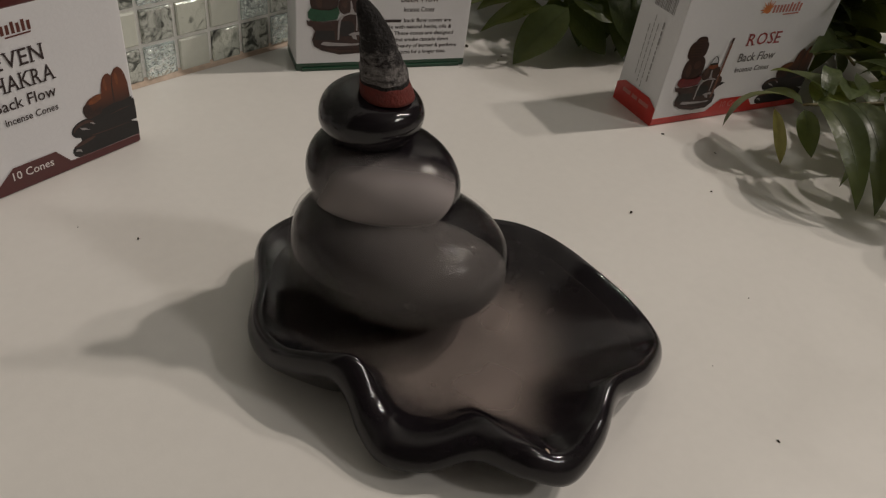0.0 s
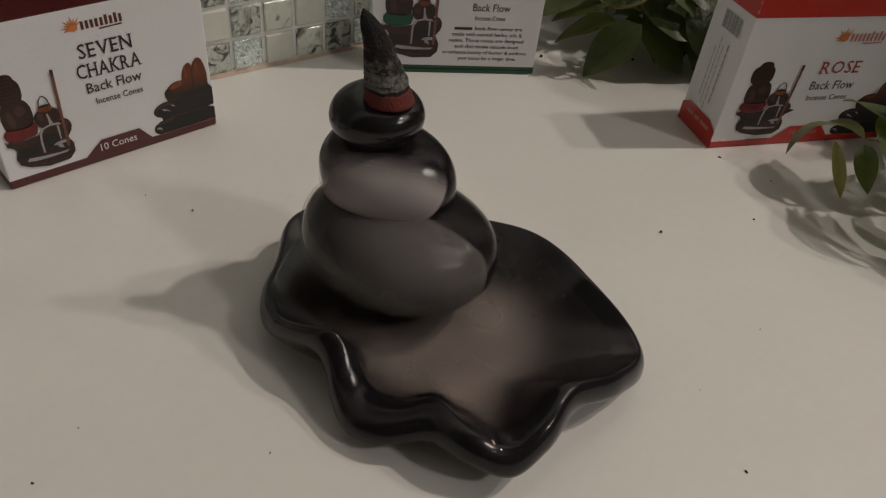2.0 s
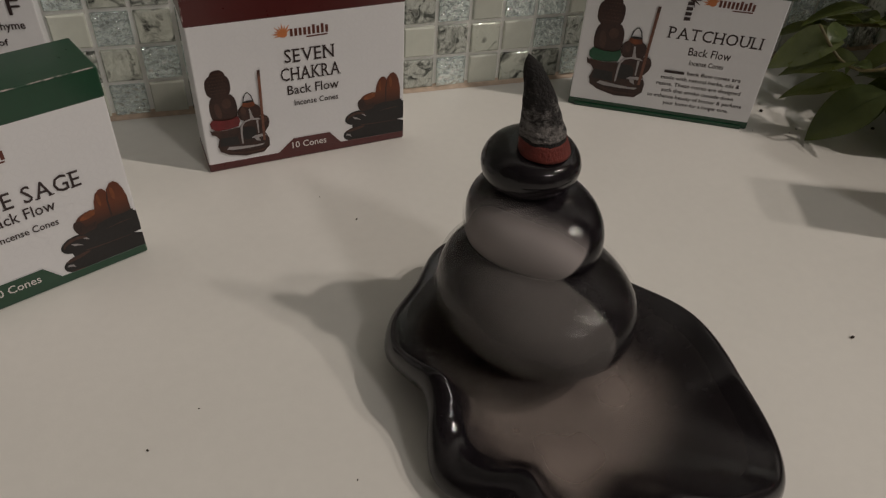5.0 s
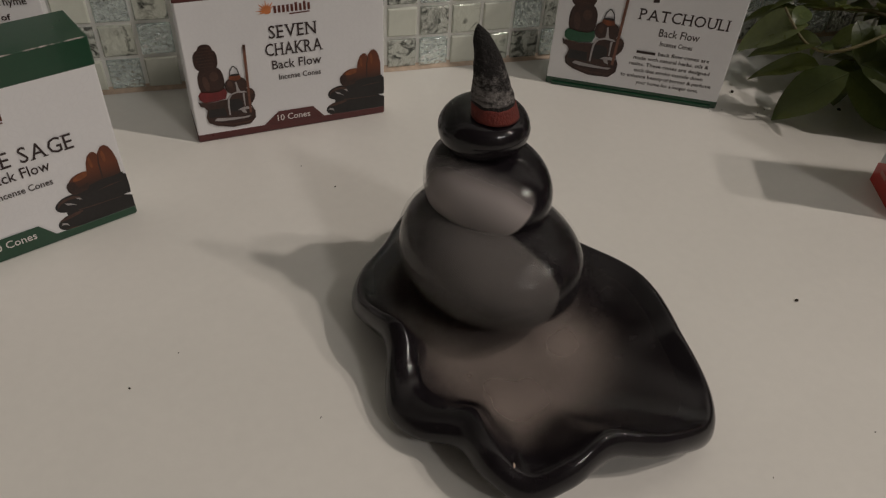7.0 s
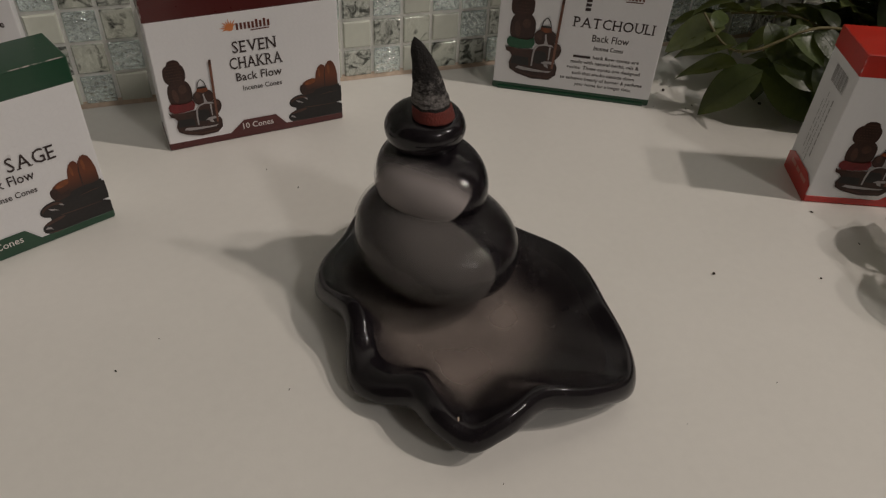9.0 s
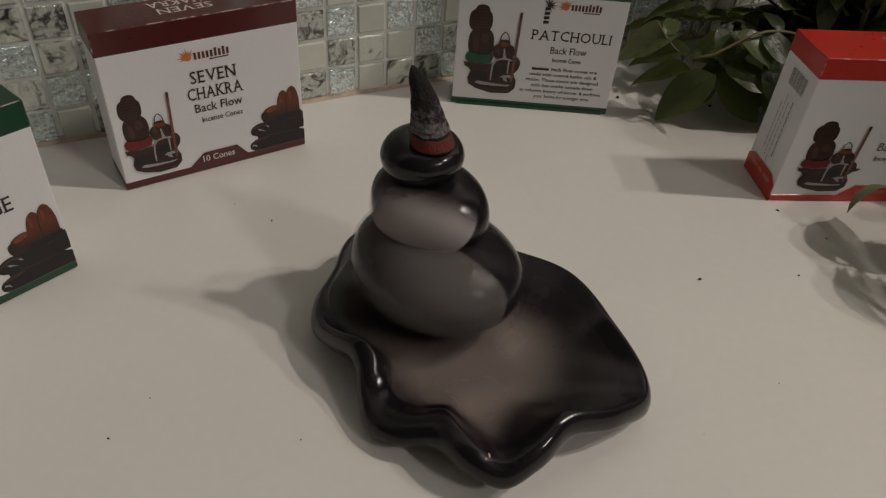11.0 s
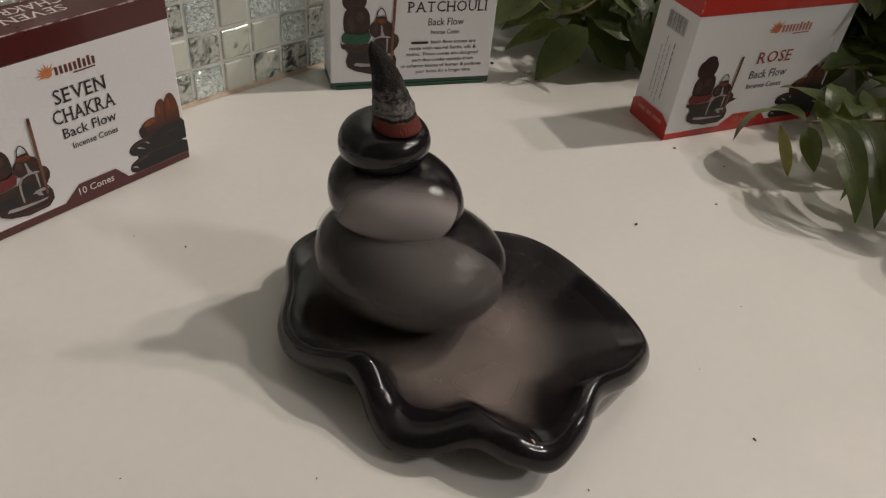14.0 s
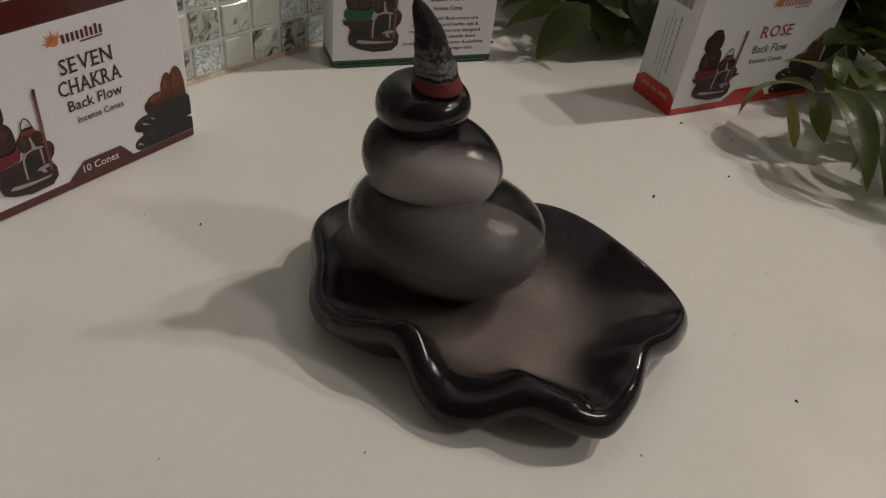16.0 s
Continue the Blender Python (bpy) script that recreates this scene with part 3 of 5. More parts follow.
def cone_slice(t0, t1, rings_, ragged):
    bm = bmesh.new()
    rows_ = []
    lean = Vector((CONE_TIP[0] - CONE[0], CONE_TIP[1] - CONE[1], CONE_TIP[2] - CONE[2]))
    for j in range(rings_ + 1):
        t = t0 + (t1 - t0) * j / rings_
        r = 0.062 * (1 - t) ** 0.80 + 0.0175 * (1 - t**14)
        r = max(r, 0.002)
        row = []
        for k in range(40):
            a = 2 * math.pi * k / 40
            rr = r * (1 + ragged * noise.noise((math.cos(a) * 2.2, math.sin(a) * 2.2, t * 9)))
            p = lean * t + Vector((-0.085 * max(0, t - 0.55) ** 1.5, 0, 0))
            row.append(bm.verts.new((p.x + rr * math.cos(a), p.y + rr * math.sin(a), p.z)))
        rows_.append(row)
    for p, q in zip(rows_, rows_[1:]):
        for k in range(40):
            bm.faces.new((p[k], p[(k + 1) % 40], q[(k + 1) % 40], q[k]))
    bm.faces.new(rows_[-1])
    bm.faces.new(rows_[0][::-1])
    return bm


part("base", cone_slice(0.0, 0.165, 6, 0.02), RED_CONE, cone, "unburnt red foot of the cone", smooth=True)
part("scorched_ring", cone_slice(0.16, 0.20, 3, 0.05), CHAR, cone, "dark scorched ring", smooth=True)
part("ash", cone_slice(0.195, 0.80, 24, 0.10), ASH, cone, "crumbling grey ash", smooth=True)
part("tip", cone_slice(0.76, 1.0, 10, 0.13), CHAR, cone, "charred black tip", smooth=True)

# ---- smoke ----
smoke = thing("smoke", BOWL[0], BOWL[1], 0, label="thin grey smoke flowing down the stones into the bowl", category="smoke", kind="stuff")
SMOKE = (0.365, 0.33, 0.325)


def local(p):
    return ((p[0] - BOWL[0]) * U, (p[1] - BOWL[1]) * U, p[2] * U)


bm = bmesh.new()
rows = []
for k in range(STEPS):
    line = []
    for s in (0.01, 0.05, 0.1, 0.16, 0.22, 0.28, 0.34, 0.4, 0.45, 0.55, 0.64, 0.72, 0.79, 0.85, 0.9):
        x, y, z = bowl_point(k, s)
        line.append(bm.verts.new((x - BOWL[0], y - BOWL[1], z + 0.012)))
    rows.append(line)
for k in range(STEPS):
    p, q = rows[k], rows[(k + 1) % STEPS]
    for j in range(len(p) - 1):
        bm.faces.new((p[j], q[j], q[j + 1], p[j + 1]))
crown = bm.verts.new((0, 0, floor_height(*BOWL) + 0.012))
for k in range(STEPS):
    bm.faces.new((crown, rows[(k + 1) % STEPS][0], rows[k][0]))
POOL = smoke_material("smoke_in_bowl", (0.345, 0.285, 0.258),
                      (0.53, local((0.10, 1.80, 0.078)), [((0, 0, 1.0), 0.0008, 0.0092), ("length", 0.024, 0.080), ((0.95, 0.05, 0.0), 0.007, 0.034), ((-0.45, -0.89, 0.0), 0.016, 0.044), ((-1.0, 0.25, 0.0), 0.014, 0.068)]),
                      (0.10, local((0.10, 1.80, 0.078)), [((0, 0, 1.0), 0.0040, 0.0130), ((1.0, 0.0, 0.0), -0.020, 0.004)]))
part("veil", bm, POOL, smoke, "brownish smoke pooled in the bowl", smooth=True)
V1 = smoke_material("smoke_on_large_stone", (0.285, 0.262, 0.25),
                    (0.36, local(S1[0]), [((0.0, 0.948, -0.319), -0.0144, -0.0126), ((-0.12, 0.25, -0.96), -0.007, 0.009), ((-0.95, 0.1, 0.25), 0.0, 0.025)]),
                    (0.13, local(S1[0]), [((0.95, 0.3, 0.0), -0.010, 0.010), ((0.2, 0.3, -0.93), -0.004, 0.012), ((0.0, 1.0, 0.0), 0.004, 0.022)]))
part("veil", pebble(*S1, grow=0.010), V1, smoke, smooth=True)
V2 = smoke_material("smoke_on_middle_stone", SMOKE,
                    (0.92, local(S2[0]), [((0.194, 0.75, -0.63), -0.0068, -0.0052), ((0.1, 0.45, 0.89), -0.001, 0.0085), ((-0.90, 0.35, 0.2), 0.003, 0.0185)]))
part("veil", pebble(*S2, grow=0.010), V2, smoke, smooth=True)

# the skirt of smoke where it slides off the large stone on to the bowl's floor
bm = bmesh.new()
rows = []
for k in range(96):
    a = 2 * math.pi * k / 96
    turn = radians(S1[2][2])
    ex, ey = S1[1][0] * math.cos(a), S1[1][1] * math.sin(a)
    dx, dy = ex * math.cos(turn) - ey * math.sin(turn), ex * math.sin(turn) + ey * math.cos(turn)
    line = []
    for grow, z in ((1.03, 0.34), (1.03, 0.29), (1.04, 0.25), (1.07, 0.215), (1.12, 0.185), (1.20, 0.162), (1.30, 0.147), (1.42, 0.138)):
        line.append(bm.verts.new((S1[0][0] + dx * grow - BOWL[0], S1[0][1] + dy * grow - BOWL[1], z)))
    rows.append(line)
for k in range(96):
    p, q = rows[k], rows[(k + 1) % 96]
    for j in range(len(p) - 1):
        bm.faces.new((p[j], q[j], q[j + 1], p[j + 1]))
V0 = smoke_material("smoke_at_stone_foot", (0.33, 0.28, 0.25),
                    (0.36, local((S1[0][0], S1[0][1], 0.2)), [((0, 0, 1.0), -0.004, 0.006), ("length", 0.034, 0.050), ((-0.9, 0.4, 0.0), -0.016, 0.014), ((0.3, 0.95, 0.0), -0.004, 0.02)]))
part("veil", bm, V0, smoke, "thin smoke at the foot of the stones", smooth=True)


# ---- incense boxes ----
def piece_of(box, name):
    return next(ob for ob in box.children if ob.name.split(".")[0] == name)


BOX_W, BOX_H, BOX_D = 0.95, 0.818, 0.26


def band(bm, x0, x1, y0, y1, z0, z1):
    piece = block(x0, x1, y0, y1, z0, z1, 0.006, 1)
    mesh = bpy.data.meshes.new("band")
    piece.to_mesh(mesh)
    piece.free()
    bm.from_mesh(mesh)
    bpy.data.meshes.remove(mesh)


def burner_picture(box, sash, x0=0.0, z0=0.0, k=1.0, kz=1.0):
    """The printed picture of a brown burner with a little waterfall: plain shapes, placed on the front by x0, z0 and stretched by k, kz."""
    bm = bmesh.new()
    level = [0.0010]

    def ink(index, outline):
        level[0] += 0.00008
        face_shape(bm, [(x0 + x * k, z0 + z * kz) for x, z in outline], level[0], index)

    BROWN, SASH, WOOD, RUST, PALE, SHEEN, BLACK = range(7)
    # stacked round stones
    ink(BROWN, oval(0.096, 0.47, 0.034, 0.035, 0, 20, 0.85))
    ink(BROWN, oval(0.092, 0.428, 0.054, 0.056, 0, 22, 0.72))
    ink(BROWN, oval(0.102, 0.318, 0.060, 0.078, 0, 22, 0.8))
    ink(SHEEN, oval(0.118, 0.342, 0.020, 0.024))
    ink(SHEEN, oval(0.078, 0.31, 0.014, 0.04, 8))
    for j in range(7):
        for n in range(7 - j % 2):
            half = 0.040 * math.sqrt(max(0.05, 1 - ((j - 2.6) / 4.2) ** 2))
            ink(SHEEN, oval(0.092 + half * (n - 3 + 0.5 * (j % 2)) / 3.2, 0.395 + j * 0.0155, 0.0042, 0.0036, 0, 6))
    # sash round the waist
    ink(SASH, [(0.036, 0.232), (0.034, 0.255), (0.045, 0.272), (0.09, 0.262), (0.13, 0.262), (0.158, 0.276), (0.166, 0.25), (0.156, 0.222), (0.10, 0.214), (0.055, 0.216)])
    # bowl and boulders
    ink(BROWN, [(0.028, 0.225), (0.04, 0.214), (0.10, 0.206), (0.155, 0.213), (0.185, 0.24), (0.235, 0.25), (0.272, 0.262), (0.294, 0.235), (0.290, 0.200), (0.270, 0.172), (0.286, 0.135),
                (0.284, 0.095), (0.255, 0.066), (0.17, 0.062), (0.095, 0.082), (0.06, 0.104), (0.053, 0.135), (0.064, 0.172), (0.052, 0.19), (0.034, 0.198)])
    ink(BLACK, [(0.068, 0.175), (0.145, 0.172), (0.150, 0.128), (0.062, 0.132)])
    ink(SHEEN, [(0.040, 0.219), (0.10, 0.211), (0.155, 0.218), (0.157, 0.213), (0.10, 0.2055), (0.042, 0.213)])
    ink(BROWN, oval(0.211, 0.283, 0.052, 0.044, 0, 18, 0.85))
    ink(SHEEN, oval(0.185, 0.292, 0.012, 0.022, 10))
    ink(BROWN, oval(0.268, 0.225, 0.027, 0.036, 0, 16))
    ink(SHEEN, oval(0.277, 0.237, 0.010, 0.014))
    ink(BLACK, oval(0.195, 0.18, 0.036, 0.034, 0, 16, 0.8))
    # pot with its handle, and the stick
    ink(RUST, [(0.183, 0.318), (0.185, 0.333), (0.198, 0.340), (0.226, 0.338), (0.238, 0.330), (0.238, 0.314), (0.21, 0.308)])
    ink(BLACK, oval(0.211, 0.338, 0.024, 0.006))
    ink(BLACK, [(0.186, 0.335), (0.192, 0.365), (0.205, 0.383), (0.214, 0.384), (0.228, 0.367), (0.236, 0.333), (0.232, 0.333), (0.224, 0.364), (0.213, 0.379), (0.206, 0.378), (0.196, 0.362), (0.190, 0.335)])
    # falling water and mist
    ink(PALE, [(0.209, 0.300), (0.215, 0.302), (0.221, 0.270), (0.229, 0.250), (0.210, 0.251), (0.211, 0.275)])
    ink(PALE, [(0.165, 0.226), (0.178, 0.242), (0.21, 0.252), (0.245, 0.25), (0.258, 0.24), (0.24, 0.241), (0.21, 0.244), (0.185, 0.236), (0.172, 0.216), (0.168, 0.18), (0.167, 0.13), (0.160, 0.13), (0.160, 0.18), (0.162, 0.21)])
    ink(PALE, [(0.236, 0.238), (0.245, 0.238), (0.243, 0.17), (0.238, 0.17)])
    ink(PALE, [(0.205, 0.152), (0.222, 0.162), (0.25, 0.165), (0.278, 0.158), (0.26, 0.150), (0.238, 0.150), (0.245, 0.128), (0.225, 0.136), (0.22, 0.148)])
    ink(PALE, [(0.088, 0.112), (0.10, 0.124), (0.15, 0.118), (0.22, 0.112), (0.262, 0.114), (0.25, 0.104), (0.18, 0.102), (0.12, 0.104)])
    ink(SHEEN, [(0.10, 0.09), (0.17, 0.076), (0.25, 0.076), (0.27, 0.09), (0.24, 0.083), (0.17, 0.083), (0.11, 0.096)])
    ink(WOOD, [(0.2655, 0.482), (0.278, 0.482), (0.268, 0.128), (0.257, 0.128)])
    ink(SHEEN, [(0.2655, 0.482), (0.278, 0.482), (0.277, 0.455), (0.266, 0.455)])
    part("printed_picture", bm, [P_BROWN, sash, P_STICK, P_CONE, P_SMOKE, P_SHEEN, P_DARK], box, "printed picture of a small brown burner with a waterfall")


def cones_picture(box, k=1.0, up=0.0):
    """The printed picture of amber cones on black pebbles: plain shapes, stretched by k; it meets the box's far edge."""
    bm = bmesh.new()
    level = [0.0010]

    def ink(index, outline):
        level[0] += 0.00008
        face_shape(bm, [(x * k, z + up) for x, z in outline], level[0], index)

    BLACK, PALE, AMBER, BRIGHT, GREY, BROWN = range(6)
    # stacked pebbles
    ink(BLACK, [(0.95, 0.040), (0.95, 0.100), (0.918, 0.115), (0.948, 0.116), (0.95, 0.150), (0.948, 0.212), (0.925, 0.216), (0.80, 0.232), (0.745, 0.205), (0.70, 0.172), (0.685, 0.13), (0.70, 0.040)])
    ink(BLACK, oval(0.755, 0.076, 0.114, 0.042, 4, 22, 0.85))
    ink(GREY, oval(0.70, 0.099, 0.050, 0.008, 10))
    ink(PALE, [(0.652, 0.070), (0.660, 0.080), (0.676, 0.074), (0.682, 0.056), (0.672, 0.066), (0.660, 0.070)])
    ink(GREY, [(0.655, 0.050), (0.69, 0.040), (0.75, 0.036), (0.70, 0.044)])
    ink(GREY, [(0.73, 0.118), (0.80, 0.115), (0.91, 0.112), (0.91, 0.109), (0.80, 0.110), (0.74, 0.114)])
    ink(BLACK, oval(0.710, 0.160, 0.058, 0.037, 8, 20))
    ink(GREY, oval(0.708, 0.164, 0.046, 0.025, 8, 20))
    ink(BLACK, oval(0.706, 0.155, 0.042, 0.021, 10, 20))
    ink(PALE, [(0.690, 0.168), (0.712, 0.160), (0.734, 0.142), (0.716, 0.150), (0.700, 0.154)])
    ink(PALE, [(0.735, 0.176), (0.750, 0.172), (0.758, 0.160), (0.748, 0.164)])
    ink(GREY, [(0.82, 0.176), (0.88, 0.186), (0.93, 0.184), (0.88, 0.180)])
    # fallen cone
    ink(AMBER, oval(0.778, 0.243, 0.050, 0.038, 14, 20, 0.85))
    ink(BRIGHT, oval(0.780, 0.264, 0.034, 0.013, 16))
    ink(BROWN, oval(0.738, 0.222, 0.020, 0.034, 14, 18))
    ink(BROWN, [(0.745, 0.190), (0.80, 0.198), (0.83, 0.235), (0.79, 0.226), (0.75, 0.212)])
    # two standing cones, side by side
    ink(AMBER, [(0.798, 0.20), (0.803, 0.26), (0.812, 0.315), (0.824, 0.344), (0.838, 0.356), (0.850, 0.356), (0.861, 0.343), (0.866, 0.30), (0.868, 0.20)])
    ink(AMBER, [(0.852, 0.20), (0.854, 0.30), (0.864, 0.345), (0.880, 0.367), (0.896, 0.371), (0.911, 0.358), (0.922, 0.33), (0.930, 0.29), (0.932, 0.20)])
    ink(BROWN, [(0.853, 0.21), (0.8555, 0.30), (0.864, 0.338), (0.866, 0.338), (0.861, 0.30), (0.861, 0.21)])
    ink(BRIGHT, oval(0.829, 0.312, 0.006, 0.027, 4))
    ink(BRIGHT, oval(0.882, 0.322, 0.007, 0.028, 3))
    ink(BLACK, [(0.79, 0.192), (0.80, 0.212), (0.85, 0.222), (0.90, 0.220), (0.938, 0.226), (0.94, 0.19)])
    part("printed_picture", bm, [P_DARK, P_SMOKE, P_FADE, P_AMBER, P_SHEEN, P_BROWN], box, "printed picture of amber cones on black pebbles")


def emblem(box, x, z, k=1.0, mat=None):
    """The maker's mark as plain shapes: a half sun of rays beside a bar."""
    bm = bmesh.new()
    for j in range(9):
        a = radians(35 + j * 20)
        c, s = math.cos(a), math.sin(a)
        n = (0.011 * k, 0.052 * k * (0.8 + 0.2 * (j % 2)))
        face_shape(bm, [(x + n[0] * c - 0.006 * k * s, z + n[0] * s + 0.006 * k * c), (x + n[1] * c, z + n[1] * s), (x + n[0] * c + 0.006 * k * s, z + n[0] * s - 0.006 * k * c)], 0.0014)
    face_shape(bm, oval(x, z, 0.018 * k, 0.014 * k), 0.0016)
    part("emblem", bm, INK_ORANGE, box, "orange half sun emblem")
    for j in range(9):
        w = 0.0195 * k
        x0 = x + 0.03 * k + j * w
        h = 0.042 if j in (5, 7) else 0.034
        bm = bmesh.new()
        face_shape(bm, [(x0, z - 0.013 * k), (x0 + w * 0.62, z - 0.013 * k), (x0 + w * 0.62, z - 0.013 * k + h * k), (x0, z - 0.013 * k + h * k)], 0.0014)
        part("emblem_bar", bm, mat or INK_BROWN, box)
    bm = bmesh.new()
    face_shape(bm, [(x + 0.10 * k, z - 0.026 * k), (x + 0.195 * k, z - 0.024 * k), (x + 0.195 * k, z - 0.018 * k), (x + 0.10 * k, z - 0.020 * k)], 0.0014)
    part("emblem_bar", bm, mat or INK_BROWN, box)


def relief(box):
    """Pale loops printed all over the white card."""
    bm = bmesh.new()
    spots = [(0.06 + 0.058 * c + 0.029 * (r_ % 2), 0.15 + 0.034 * r_, 45 if (c + r_ // 2) % 2 else 135) for r_ in range(16) for c in range(15)]
    for x, z, turn in spots:
        r = 0.024
        a, b = oval(x, z, r, r * 0.55, turn, 16), oval(x, z, r * 0.9, r * 0.44, turn, 16)
        av, bv = [bm.verts.new((p, -0.0005, q)) for p, q in a], [bm.verts.new((p, -0.0005, q)) for p, q in b]
        for i in range(16):
            f = bm.faces.new((av[i], av[(i + 1) % 16], bv[(i + 1) % 16], bv[i]))
    part("relief_print", bm, INK_PALE, box, "pale loops printed on the card")


def incense_box(x, y, turn, colour, label, front=True, depth=BOX_D, lid=0.703, wide=BOX_W):
    box = thing("incense_box", x, y, 0, turn, label, "incense box", "incense boxes on the counter")
    part("body", block(0, wide, 0, depth, 0.003, BOX_H - 0.004, 0.006, 2), CARD, box, "white card box")
    bm = block(-0.0025, wide + 0.0025, -0.0025, depth + 0.0025, lid, BOX_H, 0.007, 2)
    part("lid", bm, colour, box, "coloured card lid")
    # the card shows pale where the lid's edges are worn
    part("worn_edge", block(0.004, wide - 0.004, -0.0037, 0.0022, BOX_H - 0.0035, BOX_H + 0.0007, 0.0015, 1), worn(colour), piece_of(box, "lid"), "pale worn edge of the card")
    part("worn_edge", block(-0.0034, 0.0018, -0.0034, 0.0018, lid + 0.004, BOX_H - 0.006, 0.0012, 1), worn(colour), piece_of(box, "lid"), "pale worn edge of the card")
    bm = bmesh.new()
    band(bm, -0.002, wide + 0.002, -0.002, depth + 0.002, 0.0, 0.045)
    if front:
        face_shape(bm, [(x_ * wide / BOX_W, z_) for x_, z_ in ((0.318, 0.04), (0.398, 0.108), (0.572, 0.108), (0.628, 0.04))], 0.0032)
    part("foot_band", bm, colour, box, "coloured band round the foot")
    return box


seven = incense_box(-1.938, 2.170, math.degrees(math.atan2(2.961 - 2.170, -1.417 + 1.938)), MAROON,
                    "white and maroon card box of seven chakra incense cones, standing upright")
burner_picture(seven, P_SASH)
cones_picture(seven)
emblem(seven, 0.395, 0.625)
relief(seven)
for words, x, z, h, w, mat in (("SEVEN", 0.502, 0.523, 0.062, 0.222, INK), ("CHAKRA", 0.502, 0.437, 0.062, 0.27, INK), ("Back Flow", 0.508, 0.357, 0.045, 0.238, INK),
                               ("Incense Cones", 0.52, 0.292, 0.028, 0.205, INK), ("10 Cones", 0.468, 0.070, 0.034, 0.165, INK_WHITE)):
    (serif_lettering if words.isupper() else lettering)("lettering", words, piece_of(seven, "foot_band") if z < 0.1 else seven, mat, on_front(x, z, 0.0045 if z < 0.1 else 0.0028), h, w, 0.0004)
for words, y in (("SEVEN", 0.105), ("CHAKRA", 0.185)):
    serif_lettering("lettering", words, piece_of(seven, "lid"), INK_WHITE, pose(0.45 * U, y * U, (BOX_H + 0.0015) * U, 0, 0, 180), 0.06, 0.25 if words == "SEVEN" else 0.3, 0.0003, "white words across the lid")

sage = incense_box(-2.005, 0.727, math.degrees(math.atan2(1.640 - 0.727, -1.733 + 2.005)), GREEN,
                   "white and dark green card box of white sage incense cones")
burner_picture(sage, P_GREEN)
cones_picture(sage)
emblem(sage, 0.395, 0.60)
relief(sage)
for words, x, z, h, w, mat in (("WHITE SAGE", 0.552, 0.432, 0.066, 0.48, INK), ("Back Flow", 0.572, 0.357, 0.045, 0.225, INK),
                               ("Incense Cones", 0.575, 0.285, 0.028, 0.205, INK), ("10 Cones", 0.468, 0.070, 0.034, 0.165, INK_WHITE)):
    (serif_lettering if words.isupper() else lettering)("lettering", words, piece_of(sage, "foot_band") if z < 0.1 else sage, mat, on_front(x, z, 0.0045 if z < 0.1 else 0.0028), h, w, 0.0004)
serif_lettering("lettering", "WHITE SAGE", piece_of(sage, "lid"), INK_WHITE, pose(0.45 * U, 0.13 * U, (BOX_H + 0.0015) * U, 0, 0, 180), 0.06, 0.45, 0.0003, "white words across the lid")

patchouli = incense_box(-0.902, 3.812, math.degrees(math.atan2(0.345, 0.888)), GREEN,
                        "white and green card box of patchouli incense cones, its back shown", front=False)
burner_picture(patchouli, P_GREEN, 0.018, 0.012, 1.25, 1.22)
emblem(patchouli, 0.60, 0.645)
for words, x, z, h, w in (("PATCHOULI", 0.66, 0.477, 0.06, 0.455), ("Back Flow", 0.655, 0.387, 0.042, 0.21), ("Incense Cones", 0.655, 0.328, 0.026, 0.17),
                          ("back flow cones are", 0.71, 0.269, 0.021, 0.27), ("made with natural herbs, oils &", 0.65, 0.233, 0.021, 0.40),
                          ("resins. These cones are designed", 0.65, 0.197, 0.021, 0.43), ("such that smoke cascade down", 0.655, 0.161, 0.021, 0.37),
                          ("to enhance beauty of burner & perfume", 0.648, 0.125, 0.021, 0.49), ("your home for a longer time.", 0.665, 0.089, 0.021, 0.34)):
    (serif_lettering if words.isupper() else lettering)("lettering", words, patchouli, INK, on_front(x, z, 0.0015), h, w, 0.0003)
bm = bmesh.new()
face_shape(bm, [(0.46, 0.260), (0.56, 0.260), (0.56, 0.275), (0.46, 0.275)], 0.003)
part("printed_bar", bm, INK, patchouli)
for j in range(4):
    z = 0.545 + j * 0.026
    bm = bmesh.new()
    face_shape(bm, [(0.485, z), (0.515, z + 0.003), (0.515, z + 0.019), (0.485, z + 0.019)], 0.003)
    part("printed_bar", bm, INK, patchouli)
bm = bmesh.new()
face_shape(bm, oval(0.505, 0.655, 0.012, 0.012), 0.003)
for j in range(7):
    a = radians(-70 + j * 34)
    c, d = math.cos(a), math.sin(a)
    face_shape(bm, [(0.505 - 0.006 * d, 0.655 + 0.006 * c), (0.505 + 0.006 * d, 0.655 - 0.006 * c), (0.505 + 0.05 * c, 0.655 + 0.045 * d)], 0.0032 + 0.0001 * j)
part("printed_plume", bm, INK, patchouli, "small dark printed plume")
part("foot_flap", block(0.03, BOX_W - 0.03, -0.012, 0.004, 0.0, 0.02, 0.003, 1), GREEN, patchouli, "green card flap under the front edge")

